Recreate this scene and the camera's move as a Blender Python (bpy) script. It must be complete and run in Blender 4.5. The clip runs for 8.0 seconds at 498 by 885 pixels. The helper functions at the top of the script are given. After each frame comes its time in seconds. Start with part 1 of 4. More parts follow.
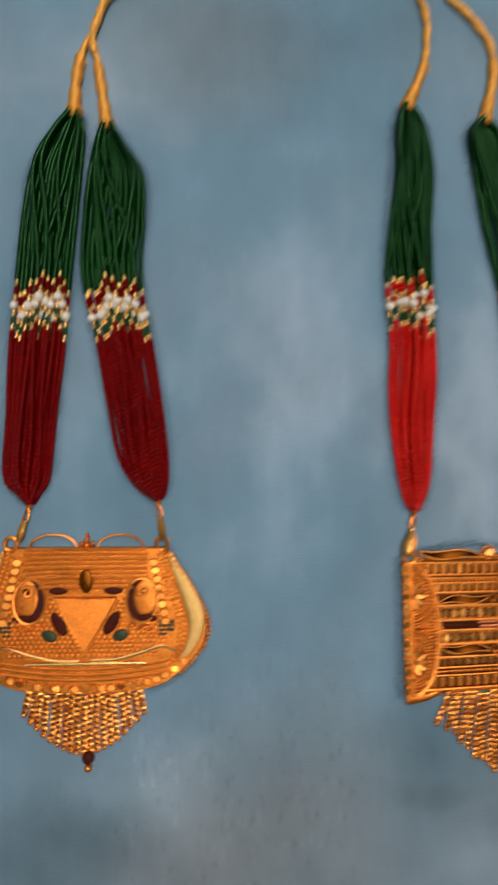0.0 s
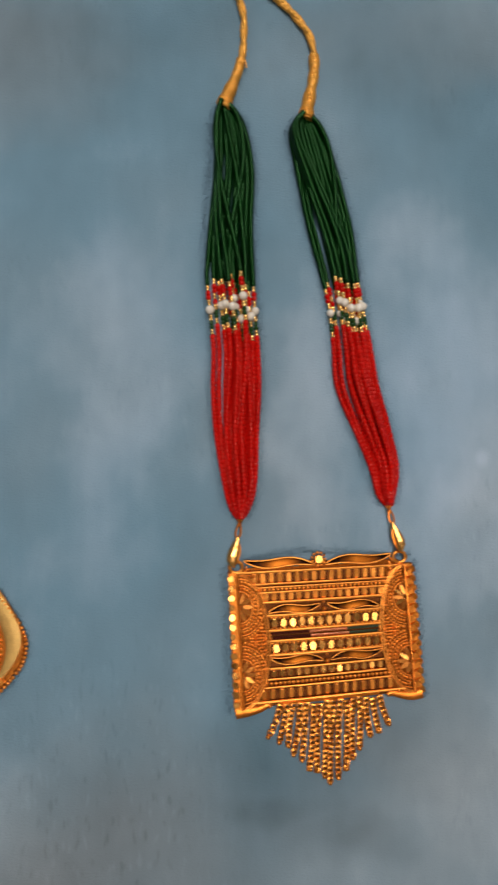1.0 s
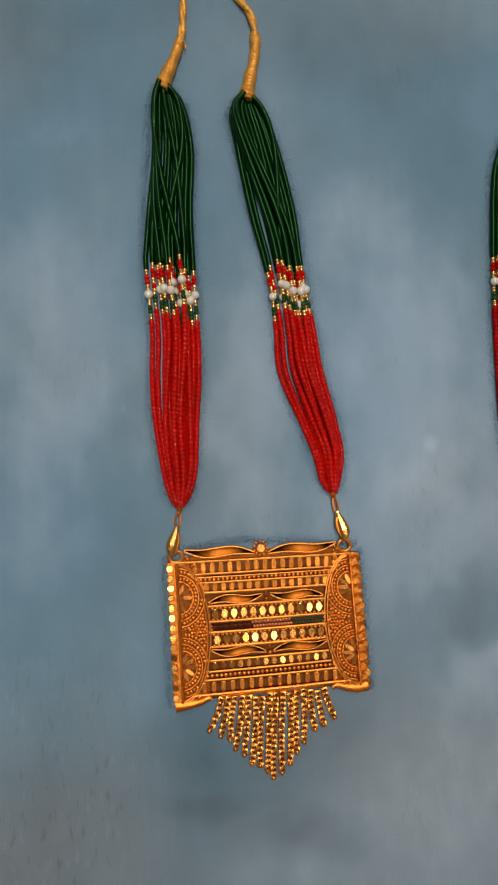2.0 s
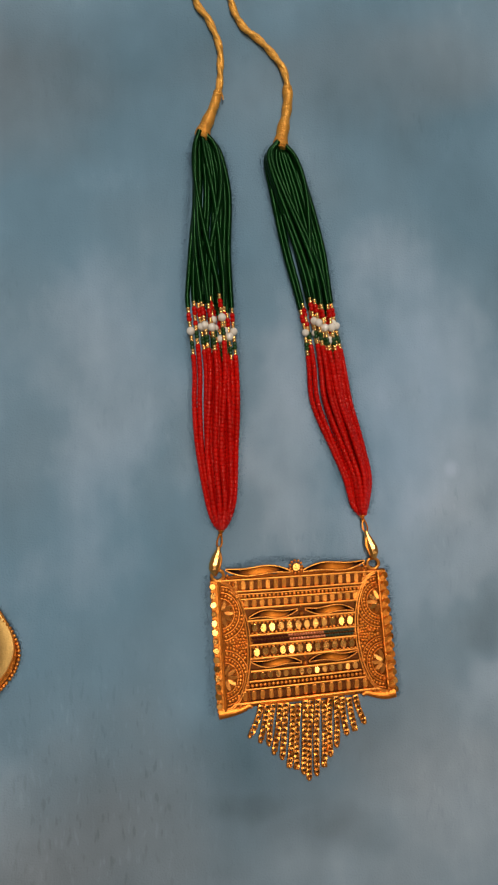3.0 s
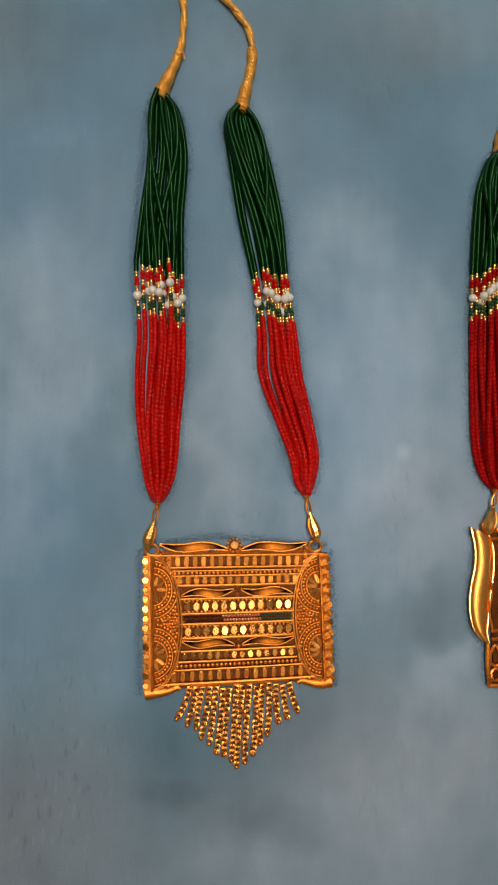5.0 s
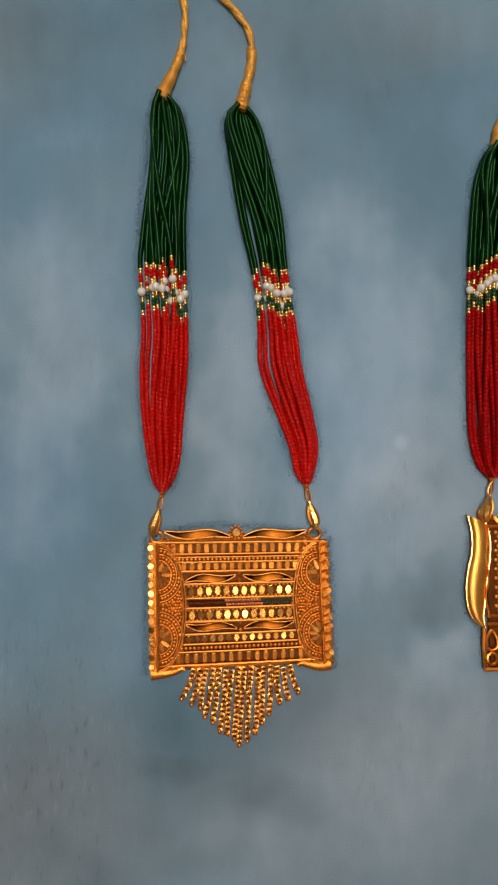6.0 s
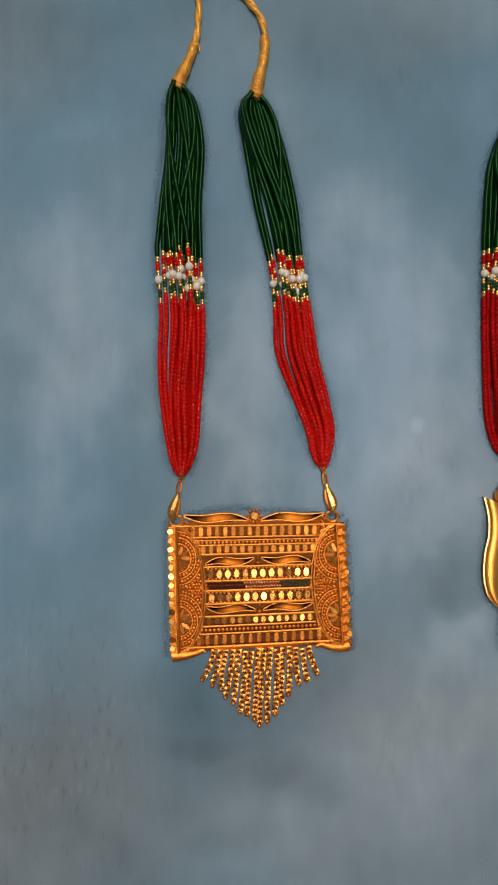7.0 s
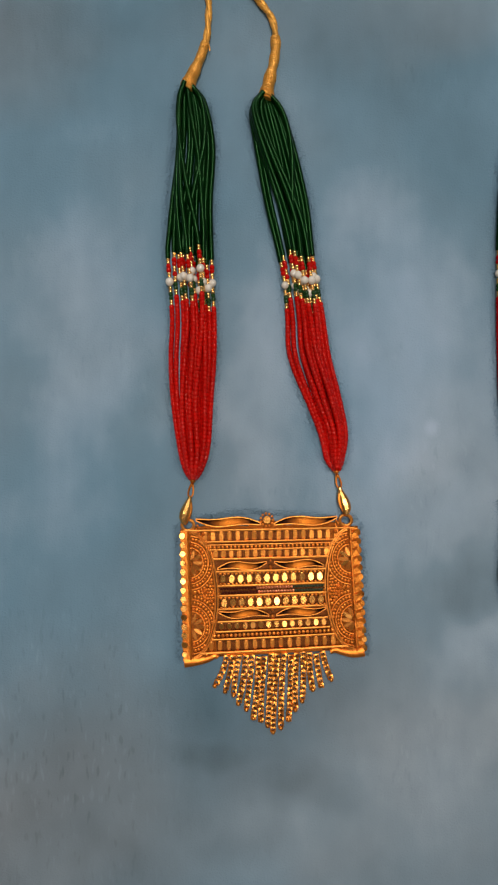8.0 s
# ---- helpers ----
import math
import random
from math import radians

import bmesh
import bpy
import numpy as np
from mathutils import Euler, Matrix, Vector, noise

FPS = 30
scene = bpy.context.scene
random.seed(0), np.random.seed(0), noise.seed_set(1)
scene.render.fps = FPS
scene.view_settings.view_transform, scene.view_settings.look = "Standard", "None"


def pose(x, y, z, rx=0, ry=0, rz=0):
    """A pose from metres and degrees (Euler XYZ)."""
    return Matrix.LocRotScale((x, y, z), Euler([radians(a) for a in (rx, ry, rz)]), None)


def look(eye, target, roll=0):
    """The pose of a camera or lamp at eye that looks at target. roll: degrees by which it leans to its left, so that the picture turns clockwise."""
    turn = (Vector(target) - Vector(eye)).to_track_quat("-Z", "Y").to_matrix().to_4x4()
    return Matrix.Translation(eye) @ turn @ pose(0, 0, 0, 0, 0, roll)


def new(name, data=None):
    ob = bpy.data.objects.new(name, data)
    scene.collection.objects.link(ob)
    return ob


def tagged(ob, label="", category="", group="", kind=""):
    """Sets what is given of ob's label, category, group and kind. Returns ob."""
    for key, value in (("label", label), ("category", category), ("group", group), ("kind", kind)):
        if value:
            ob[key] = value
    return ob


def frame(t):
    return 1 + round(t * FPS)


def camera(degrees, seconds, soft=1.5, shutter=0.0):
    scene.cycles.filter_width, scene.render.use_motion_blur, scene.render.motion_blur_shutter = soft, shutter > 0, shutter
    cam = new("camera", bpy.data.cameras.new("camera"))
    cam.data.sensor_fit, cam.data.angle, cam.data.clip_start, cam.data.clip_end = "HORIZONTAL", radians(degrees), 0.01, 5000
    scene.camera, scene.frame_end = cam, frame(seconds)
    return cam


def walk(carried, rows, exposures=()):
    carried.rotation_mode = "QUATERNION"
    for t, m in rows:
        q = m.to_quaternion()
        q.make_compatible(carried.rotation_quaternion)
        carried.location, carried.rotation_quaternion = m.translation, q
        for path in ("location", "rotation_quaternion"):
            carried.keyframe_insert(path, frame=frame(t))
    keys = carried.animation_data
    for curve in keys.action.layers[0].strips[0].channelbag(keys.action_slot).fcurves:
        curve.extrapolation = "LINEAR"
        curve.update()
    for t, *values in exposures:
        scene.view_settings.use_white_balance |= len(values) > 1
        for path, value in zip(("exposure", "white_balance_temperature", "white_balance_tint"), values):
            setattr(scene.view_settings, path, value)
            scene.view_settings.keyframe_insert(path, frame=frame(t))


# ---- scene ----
# Three beaded necklaces with gilt pendants lie on a mottled blue plush cloth; a hand-held camera slides over them.
cam = camera(44.1, 8.0, soft=2.2, shutter=0.5)
PATH = [
    (0, -0.10343, -0.00098, 0.22001, 2.812, -4.462, 0.257),
    (0.2, -0.08168, 0.00235, 0.23480, 3.601, -3.035, 0.161),
    (0.3, -0.07305, 0.00226, 0.23559, 3.536, -2.695, -0.062),
    (0.4, -0.06946, 0.00065, 0.23480, 3.755, -3.654, -0.228),
    (0.5, -0.06564, 0.00227, 0.23250, 3.409, -4.356, -0.788),
    (1, -0.03971, 0.00176, 0.21906, 2.962, -4.494, -1.675),
    (1.5, -0.02006, 0.00286, 0.22625, 3.251, -5.010, -2.005),
    (1.7, -0.01599, -0.00500, 0.21413, 3.162, -4.077, -2.048),
    (2.8, -0.02498, 0.00410, 0.22802, 3.537, -3.623, -2.187),
    (3, -0.03462, 0.00637, 0.23134, 2.985, -4.877, -2.309),
    (3.5, -0.01770, 0.00004, 0.23526, 2.878, -3.847, -2.192),
    (3.8, -0.01277, -0.00872, 0.22940, 3.751, -4.761, -1.774),
    (4, -0.01018, -0.00342, 0.22653, 2.809, -4.779, -1.426),
    (4.1, -0.01334, -0.00287, 0.22498, 3.009, -5.593, -0.881),
    (4.5, -0.01012, 0.00102, 0.22299, 2.620, -3.817, 0.210),
    (4.7, -0.00993, -0.00205, 0.22286, 3.114, -4.177, 0.515),
    (5.8, -0.00804, -0.00647, 0.22990, 2.787, -3.500, 0.426),
    (6, -0.00374, -0.00556, 0.23126, 2.374, -2.388, 0.301),
    (6.5, -0.00700, -0.00876, 0.23190, 2.112, -2.011, 0.109),
    (7, -0.00562, -0.01095, 0.23381, 2.255, -1.204, -0.207),
    (7.5, -0.01010, -0.00999, 0.23387, 2.243, -1.196, -0.345),
    (8, -0.00798, -0.01038, 0.23138, 2.437, -0.655, -0.390),
]
walk(cam, [(t, pose(x, y, z, rx, ry, rz)) for t, x, y, z, rx, ry, rz in PATH], exposures=[(0, 0.2, 6250, 10), (0.5, 0.32, 6150, 10), (1.0, 0.1, 6400, 10), (1.5, 0.0, 6400, 10), (3.0, 0.0, 6500, 10), (6.0, 0.0, 6450, 10), (8.0, 0.0, 6350, 10)])

# ---- world and light ----
world = bpy.data.worlds.new("sky")
scene.world = world
world.use_nodes = True
sky = world.node_tree.nodes.new("ShaderNodeTexSky")
sky.sky_type, sky.sun_disc = "NISHITA", False
sky.sun_elevation, sky.sun_rotation = radians(40), radians(160)
world.node_tree.links.new(sky.outputs[0], world.node_tree.nodes["Background"].inputs[0])
world.node_tree.nodes["Background"].inputs[1].default_value = 0.1


def area_lamp(name, eye, target, sx, sy, power, colour):
    lamp = bpy.data.lights.new(name, "AREA")
    lamp.shape, lamp.size, lamp.size_y, lamp.energy, lamp.color = "RECTANGLE", sx, sy, power, colour
    ob = new(name, lamp)
    ob.matrix_world = look(eye, target)
    return ob


# Fill from an unseen window, added for soft daylight from one side.
area_lamp("unseen_window_daylight", (-0.55, 1.62, 1.45), (-0.3, 0.0, 0.2), 1.5, 1.1, 6, (0.9, 0.96, 1.0))
# Unseen overhead source, shaped to draw highlights along strands and studs.
area_lamp("unseen_ceiling_light", (0.1, 0.45, 2.355), (0.1, 0.45, 0.0), 0.22, 2.3, 35, (1.0, 0.97, 0.93))


# ---- materials ----
def material(name, base, rough=0.5, metal=0.0, coat=0.0, vary=0.15, scale=300.0, bump=0.0, bump_scale=900.0, rough_vary=0.0, pieces=0.0, specular=0.5):
    """A principled material whose colour wavers by a coarse and a fine noise, with a fine bump."""
    m = bpy.data.materials.new(name)
    m.use_nodes = True
    n, l = m.node_tree.nodes, m.node_tree.links
    b = n["Principled BSDF"]
    b.inputs["Roughness"].default_value, b.inputs["Metallic"].default_value = rough, metal
    b.inputs["Coat Weight"].default_value = coat
    b.inputs["Specular IOR Level"].default_value = specular
    co = n.new("ShaderNodeTexCoord")
    big, fine = n.new("ShaderNodeTexNoise"), n.new("ShaderNodeTexNoise")
    big.inputs["Scale"].default_value, fine.inputs["Scale"].default_value = scale, scale * 7
    big.inputs["Detail"].default_value = fine.inputs["Detail"].default_value = 3
    for t in (big, fine):
        l.new(co.outputs["Object"], t.inputs["Vector"])
    add = n.new("ShaderNodeMath")
    l.new(big.outputs[0], add.inputs[0])
    l.new(fine.outputs[0], add.inputs[1])
    last = add
    if pieces:
        geo, mul, more = n.new("ShaderNodeNewGeometry"), n.new("ShaderNodeMath"), n.new("ShaderNodeMath")
        mul.operation, mul.inputs[1].default_value = "MULTIPLY_ADD", pieces
        mul.inputs[2].default_value = -pieces / 2
        l.new(geo.outputs["Random Per Island"], mul.inputs[0])
        l.new(mul.outputs[0], more.inputs[0])
        l.new(add.outputs[0], more.inputs[1])
        last = more
    ramp = n.new("ShaderNodeMapRange")
    ramp.inputs["From Min"].default_value, ramp.inputs["From Max"].default_value = 0.6, 1.4
    ramp.inputs["To Min"].default_value, ramp.inputs["To Max"].default_value = 1 - vary, 1 + vary
    l.new(last.outputs[0], ramp.inputs["Value"])
    mix = n.new("ShaderNodeMix")
    mix.data_type, mix.blend_type = "RGBA", "MULTIPLY"
    mix.inputs["Factor"].default_value = 1.0
    mix.inputs[6].default_value = (*base, 1)
    l.new(ramp.outputs[0], mix.inputs[7])
    l.new(mix.outputs[2], b.inputs["Base Color"])
    if rough_vary:
        rr = n.new("ShaderNodeMapRange")
        rr.inputs["From Min"].default_value, rr.inputs["From Max"].default_value = 0.3, 0.7
        rr.inputs["To Min"].default_value, rr.inputs["To Max"].default_value = max(0.03, rough - rough_vary), rough + rough_vary
        l.new(big.outputs[0], rr.inputs["Value"])
        l.new(rr.outputs[0], b.inputs["Roughness"])
    if bump:
        bn, bp = n.new("ShaderNodeTexNoise"), n.new("ShaderNodeBump")
        bn.inputs["Scale"].default_value, bn.inputs["Detail"].default_value = bump_scale, 3
        bp.inputs["Strength"].default_value, bp.inputs["Distance"].default_value = bump, 0.0004
        l.new(co.outputs["Object"], bn.inputs["Vector"])
        l.new(bn.outputs[0], bp.inputs["Height"])
        l.new(bp.outputs[0], b.inputs["Normal"])
    return m


GOLD = material("polished_gilt", (0.97, 0.288, 0.037), 0.36, 1.0, vary=0.18, scale=120, bump=0.3, bump_scale=700, rough_vary=0.1)
BRIGHT = material("mirror_cut_gilt", (0.95, 0.4, 0.085), 0.27, 1.0, vary=0.12, scale=200, rough_vary=0.06)
BRUSHED = material("brushed_gilt", (0.97, 0.34, 0.056), 0.42, 1.0, vary=0.12, scale=150, bump=0.3, bump_scale=1600)
ANTIQUE = material("deep_gilt_ground", (0.19, 0.046, 0.006), 0.45, 1.0, vary=0.25, scale=220, bump=0.4, bump_scale=1200)
MID = material("warm_gilt", (0.8, 0.228, 0.03), 0.42, 1.0, vary=0.2, scale=140, bump=0.3, bump_scale=800, rough_vary=0.08)
CHAIN = material("chain_gilt", (0.94, 0.32, 0.05), 0.37, 1.0, vary=0.2, scale=140, pieces=0.3)
BORDER = material("worn_gilt_border", (0.52, 0.15, 0.019), 0.42, 1.0, vary=0.35, scale=260, bump=0.5, bump_scale=900)
PETAL = material("dull_gilt_petal", (0.7, 0.24, 0.045), 0.4, 1.0, vary=0.3, scale=260, bump=0.3, bump_scale=900)
SATIN = material("satin_gilt", (0.95, 0.4, 0.075), 0.36, 1.0, vary=0.14, scale=140, bump=0.2, bump_scale=1800)
# Gilt coloured dark to paint the shade inside pierced gaps.
DARK_GILT = material("shade_dark_gilt", (0.13, 0.034, 0.005), 0.5, 0.9, vary=0.4, scale=250, bump=0.3)
def leaf_reflection():
    """Polished amber leaf bed with its reflection painted in, dark brown towards both ends."""
    m = material("amber_leaf_reflection", (1, 1, 1), 0.38, 1.0, vary=0.3, scale=300)
    n, l = m.node_tree.nodes, m.node_tree.links
    co, sep, ramp = n.new("ShaderNodeTexCoord"), n.new("ShaderNodeSeparateXYZ"), n.new("ShaderNodeValToRGB")
    l.new(co.outputs["Generated"], sep.inputs[0])
    l.new(sep.outputs[0], ramp.inputs[0])
    e = ramp.color_ramp.elements
    e[0].position, e[0].color = 0.2, (0.012, 0.004, 0.002, 1)
    e[1].position, e[1].color = 0.84, (0.012, 0.004, 0.002, 1)
    for at, tone in ((0.34, (0.1, 0.025, 0.003, 1)), (0.48, (0.34, 0.095, 0.01, 1)), (0.66, (0.2, 0.05, 0.005, 1))):
        e.new(at).color = tone
    mix = next(k for k in n if k.bl_idname == "ShaderNodeMix")
    l.new(ramp.outputs[0], mix.inputs[6])
    return m


LEAF = leaf_reflection()
AMBER = material("amber_brown_enamel", (0.17, 0.047, 0.004), 0.35, 1.0, vary=0.8, scale=130)
MAROON = material("maroon_enamel", (0.07, 0.012, 0.006), 0.5, 0.0, vary=0.3, specular=0.06)
COPPER = material("pink_copper_enamel", (0.8, 0.28, 0.12), 0.3, 0.8, vary=0.2)
SLATE = material("dark_green_enamel", (0.055, 0.07, 0.035), 0.45, 0.4, vary=0.3, specular=0.2)
CORD = material("gold_thread", (0.86, 0.38, 0.055), 0.36, 0.5, vary=0.3, scale=500, bump=0.6, bump_scale=2500)
GREEN = material("bottle_green_glass", (0.0002, 0.0105, 0.0009), 0.15, 0.0, vary=0.4, scale=60, pieces=0.5, specular=0.34)
RED = material("scarlet_glass", (0.52, 0.0045, 0.002), 0.19, 0.0, vary=0.2, scale=60, pieces=0.25, specular=0.34)
CRIMSON = material("crimson_glass", (0.36, 0.003, 0.003), 0.25, 0.0, vary=0.25, scale=60, pieces=0.3, specular=0.16)
GARNET = material("garnet_glass", (0.14, 0.0008, 0.0012), 0.25, 0.0, vary=0.25, scale=60, pieces=0.3, specular=0.14)
for glass, depth in ((RED, 0.0014), (CRIMSON, 0.0014), (GARNET, 0.0014)):
    shader = glass.node_tree.nodes["Principled BSDF"]
    shader.inputs["Specular Tint"].default_value = (1.0, 0.42, 0.32, 1)
    shader.inputs["Subsurface Weight"].default_value = 0.5
    shader.inputs["Subsurface Radius"].default_value = (1.0, 0.1, 0.1)
    shader.inputs["Subsurface Scale"].default_value = depth
GREEN.node_tree.nodes["Principled BSDF"].inputs["Specular Tint"].default_value = (0.36, 1.0, 0.34, 1)
LEAFY = material("leaf_green_glass", (0.012, 0.05, 0.006), 0.2, 0.0, vary=0.35, scale=60, specular=0.4)
PALE = material("pale_gilt", (1.0, 0.6, 0.2), 0.26, 1.0, vary=0.12, scale=200)
CLAW = material("pale_polished_gilt", (0.92, 0.43, 0.11), 0.25, 1.0, vary=0.15, scale=200, bump=0.2, bump_scale=500)
WING = material("satin_pale_gilt", (0.62, 0.36, 0.11), 0.5, 1.0, vary=0.15, scale=140, bump=0.35, bump_scale=1800)
PEARL = material("cream_pearl", (0.8, 0.69, 0.56), 0.16, 0.0, vary=0.12, scale=200, coat=0.5)
THREAD = material("white_thread", (0.6, 0.55, 0.5), 0.8, 0.0)
WALL = material("beige_paint", (0.38, 0.36, 0.33), 0.8, 0.0, vary=0.05, scale=3, bump=0.1, bump_scale=60)
CEIL = material("ceiling_paint", (0.3, 0.29, 0.28), 0.85, 0.0, vary=0.04, scale=3)
FLOOR = material("grey_floor", (0.3, 0.29, 0.28), 0.6, 0.0, vary=0.15, scale=6)
FRAME = material("white_frame_paint", (0.78, 0.78, 0.76), 0.4, 0.0, vary=0.04, scale=10)
LAMP = material("opal_lamp_cover", (0.85, 0.85, 0.83), 0.4, 0.0, vary=0.02, scale=10)
LAMP.node_tree.nodes["Principled BSDF"].inputs["Emission Color"].default_value = (1.0, 0.97, 0.93, 1)
LAMP.node_tree.nodes["Principled BSDF"].inputs["Emission Strength"].default_value = 2.2

# Stains and mottling of the cloth, with painted shade round the fringes, past a fold and at the far edges: x, y, half
# width, half height in millimetres, lighter (+) or darker (-).
STAIN_SHADE_PATCHES = [
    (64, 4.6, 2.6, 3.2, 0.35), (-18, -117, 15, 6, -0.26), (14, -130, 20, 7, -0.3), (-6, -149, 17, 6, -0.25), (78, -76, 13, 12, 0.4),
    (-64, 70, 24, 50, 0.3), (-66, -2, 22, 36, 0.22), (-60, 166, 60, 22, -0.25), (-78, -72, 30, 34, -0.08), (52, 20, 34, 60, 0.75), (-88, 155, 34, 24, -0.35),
    # Painted shade round the fringes: (22, -92), (-12, -112), (-30, -92), (-150, -132).
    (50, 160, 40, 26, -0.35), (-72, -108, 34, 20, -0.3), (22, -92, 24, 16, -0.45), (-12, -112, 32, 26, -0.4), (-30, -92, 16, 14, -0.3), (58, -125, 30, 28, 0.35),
    (-66, 118, 13, 9, 0.2), (-150, -132, 30, 20, -0.9), (-90, -40, 24, 36, 0.3), (-112, -112, 12, 22, 0.35), (76, -52, 10, 14, -0.5),
    (0, 28, 15, 40, 0.6), (42, 92, 16, 16, 0.35), (-84, 30, 26, 60, 0.1), (14, -150, 30, 10, 0.15), (-80, -150, 44, 40, -0.6), (60, -160, 60, 18, -0.2),
]
# Greyer, faded parts of the cloth.
FADED = [(-76, -140, 72, 50, 0.68), (60, -125, 60, 60, 0.65), (-10, 20, 26, 40, 0.35), (80, -10, 30, 50, 0.3), (-110, 150, 40, 30, 0.4), (60, 165, 60, 20, 0.3)]


def plush_cloth():
    m = bpy.data.materials.new("mottled_blue_plush")
    m.use_nodes = True
    n, l = m.node_tree.nodes, m.node_tree.links
    b = n["Principled BSDF"]
    b.inputs["Roughness"].default_value = 0.85
    b.inputs["Sheen Weight"].default_value, b.inputs["Sheen Roughness"].default_value = 0.1, 0.4
    b.inputs["Specular IOR Level"].default_value = 0.2
    co = n.new("ShaderNodeTexCoord")

    def noise_of(scale, detail, stretch=(1, 1, 1), rough=0.5):
        mp, t = n.new("ShaderNodeMapping"), n.new("ShaderNodeTexNoise")
        mp.inputs["Scale"].default_value = stretch
        t.inputs["Scale"].default_value, t.inputs["Detail"].default_value, t.inputs["Roughness"].default_value = scale, detail, rough
        l.new(co.outputs["Object"], mp.inputs[0])
        l.new(mp.outputs[0], t.inputs["Vector"])
        return t

    def math_of(op, a, c, d=None):
        k = n.new("ShaderNodeMath")
        k.operation = op
        for i, v in enumerate((a, c, d)):
            if v is None:
                continue
            if isinstance(v, (int, float)):
                k.inputs[i].default_value = v
            else:
                l.new(v, k.inputs[i])
        return k.outputs[0]

    cloud = noise_of(16, 3, (1, 0.8, 1), 0.5).outputs[0]
    blot = noise_of(60, 2, (1, 0.7, 1), 0.5).outputs[0]
    warp = noise_of(45, 2)
    streak = noise_of(120, 3, (1, 0.2, 1), 0.6).outputs[0]
    dash = noise_of(480, 1, (1, 0.28, 1), 0.5).outputs[0]
    where = noise_of(22, 2, (1, 1, 1), 0.5).outputs[0]
    fine = noise_of(1500, 2).outputs[0]
    # Warped place for the outlines of the patches.
    off = n.new("ShaderNodeVectorMath")
    off.operation = "MULTIPLY_ADD"
    off.inputs[1].default_value, off.inputs[2].default_value = (0.022, 0.022, 0), (-0.011, -0.011, 0)
    l.new(warp.outputs["Color"], off.inputs[0])
    at = n.new("ShaderNodeVectorMath")
    l.new(co.outputs["Object"], at.inputs[0])
    l.new(off.outputs[0], at.inputs[1])

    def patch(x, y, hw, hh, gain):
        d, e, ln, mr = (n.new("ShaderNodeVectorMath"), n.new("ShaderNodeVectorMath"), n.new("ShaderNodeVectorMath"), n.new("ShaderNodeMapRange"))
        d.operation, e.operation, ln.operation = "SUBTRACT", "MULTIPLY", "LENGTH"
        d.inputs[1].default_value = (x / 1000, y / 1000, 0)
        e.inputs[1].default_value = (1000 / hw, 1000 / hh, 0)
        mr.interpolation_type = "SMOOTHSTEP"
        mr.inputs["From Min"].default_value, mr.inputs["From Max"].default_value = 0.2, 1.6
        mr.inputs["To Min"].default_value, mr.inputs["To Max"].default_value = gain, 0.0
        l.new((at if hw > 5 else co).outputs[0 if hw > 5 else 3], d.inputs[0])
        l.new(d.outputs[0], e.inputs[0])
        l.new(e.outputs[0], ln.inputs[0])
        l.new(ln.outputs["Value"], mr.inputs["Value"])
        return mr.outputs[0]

    def ramp_of(v, a, c, lo, hi):
        mr = n.new("ShaderNodeMapRange")
        for key, val in (("From Min", a), ("From Max", c), ("To Min", lo), ("To Max", hi)):
            mr.inputs[key].default_value = val
        l.new(v, mr.inputs["Value"])
        return mr.outputs[0]

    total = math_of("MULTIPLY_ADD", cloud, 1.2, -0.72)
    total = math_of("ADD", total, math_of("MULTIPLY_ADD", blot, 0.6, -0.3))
    for p in STAIN_SHADE_PATCHES:
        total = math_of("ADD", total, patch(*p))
    # Combed marks of the pile: short dark dashes in some parts, a little streaking everywhere.
    marks = math_of("MULTIPLY", math_of("SUBTRACT", ramp_of(dash, 0.61, 0.72, 0, 0.48), ramp_of(dash, 0.38, 0.29, 0, 0.32)), math_of("ADD", ramp_of(where, 0.5, 0.7, 0.0, 0.3), patch(-80, -108, 48, 54, 0.5)))
    total = math_of("SUBTRACT", total, marks)
    total = math_of("ADD", total, math_of("MULTIPLY_ADD", streak, 0.2, -0.1))
    total = math_of("ADD", total, math_of("MULTIPLY_ADD", fine, 0.12, -0.06))
    ramp = n.new("ShaderNodeValToRGB")
    r = ramp.color_ramp
    r.elements[0].position, r.elements[0].color = 0.0, (0.084, 0.143, 0.177, 1)
    r.elements[1].position, r.elements[1].color = 1.0, (0.385, 0.478, 0.582, 1)
    mid = r.elements.new(0.5)
    mid.color = (0.163, 0.266, 0.335, 1)
    l.new(math_of("MULTIPLY_ADD", total, 0.5, 0.5), ramp.inputs[0])
    grey, gm = noise_of(12, 2, (1, 1, 1)), n.new("ShaderNodeMix")
    gm.data_type = "RGBA"
    hs = n.new("ShaderNodeHueSaturation")
    hs.inputs["Saturation"].default_value = 0.18
    l.new(ramp.outputs[0], hs.inputs["Color"])
    fade = math_of("MULTIPLY_ADD", grey.outputs[0], 1.0, -0.42)
    for p in FADED:
        fade = math_of("ADD", fade, patch(*p))
    l.new(ramp_of(fade, 0, 1, 0, 1), gm.inputs["Factor"])
    l.new(ramp.outputs[0], gm.inputs[6])
    l.new(hs.outputs[0], gm.inputs[7])
    l.new(gm.outputs[2], b.inputs["Base Color"])
    bp = n.new("ShaderNodeBump")
    bp.inputs["Strength"].default_value, bp.inputs["Distance"].default_value = 0.35, 0.0006
    l.new(math_of("ADD", fine, streak), bp.inputs["Height"])
    l.new(bp.outputs[0], b.inputs["Normal"])
    return m


CLOTH = plush_cloth()
PILE = material("blue_pile_fibre", (0.18, 0.27, 0.335), 0.9, 0.0, vary=0.3, scale=150)


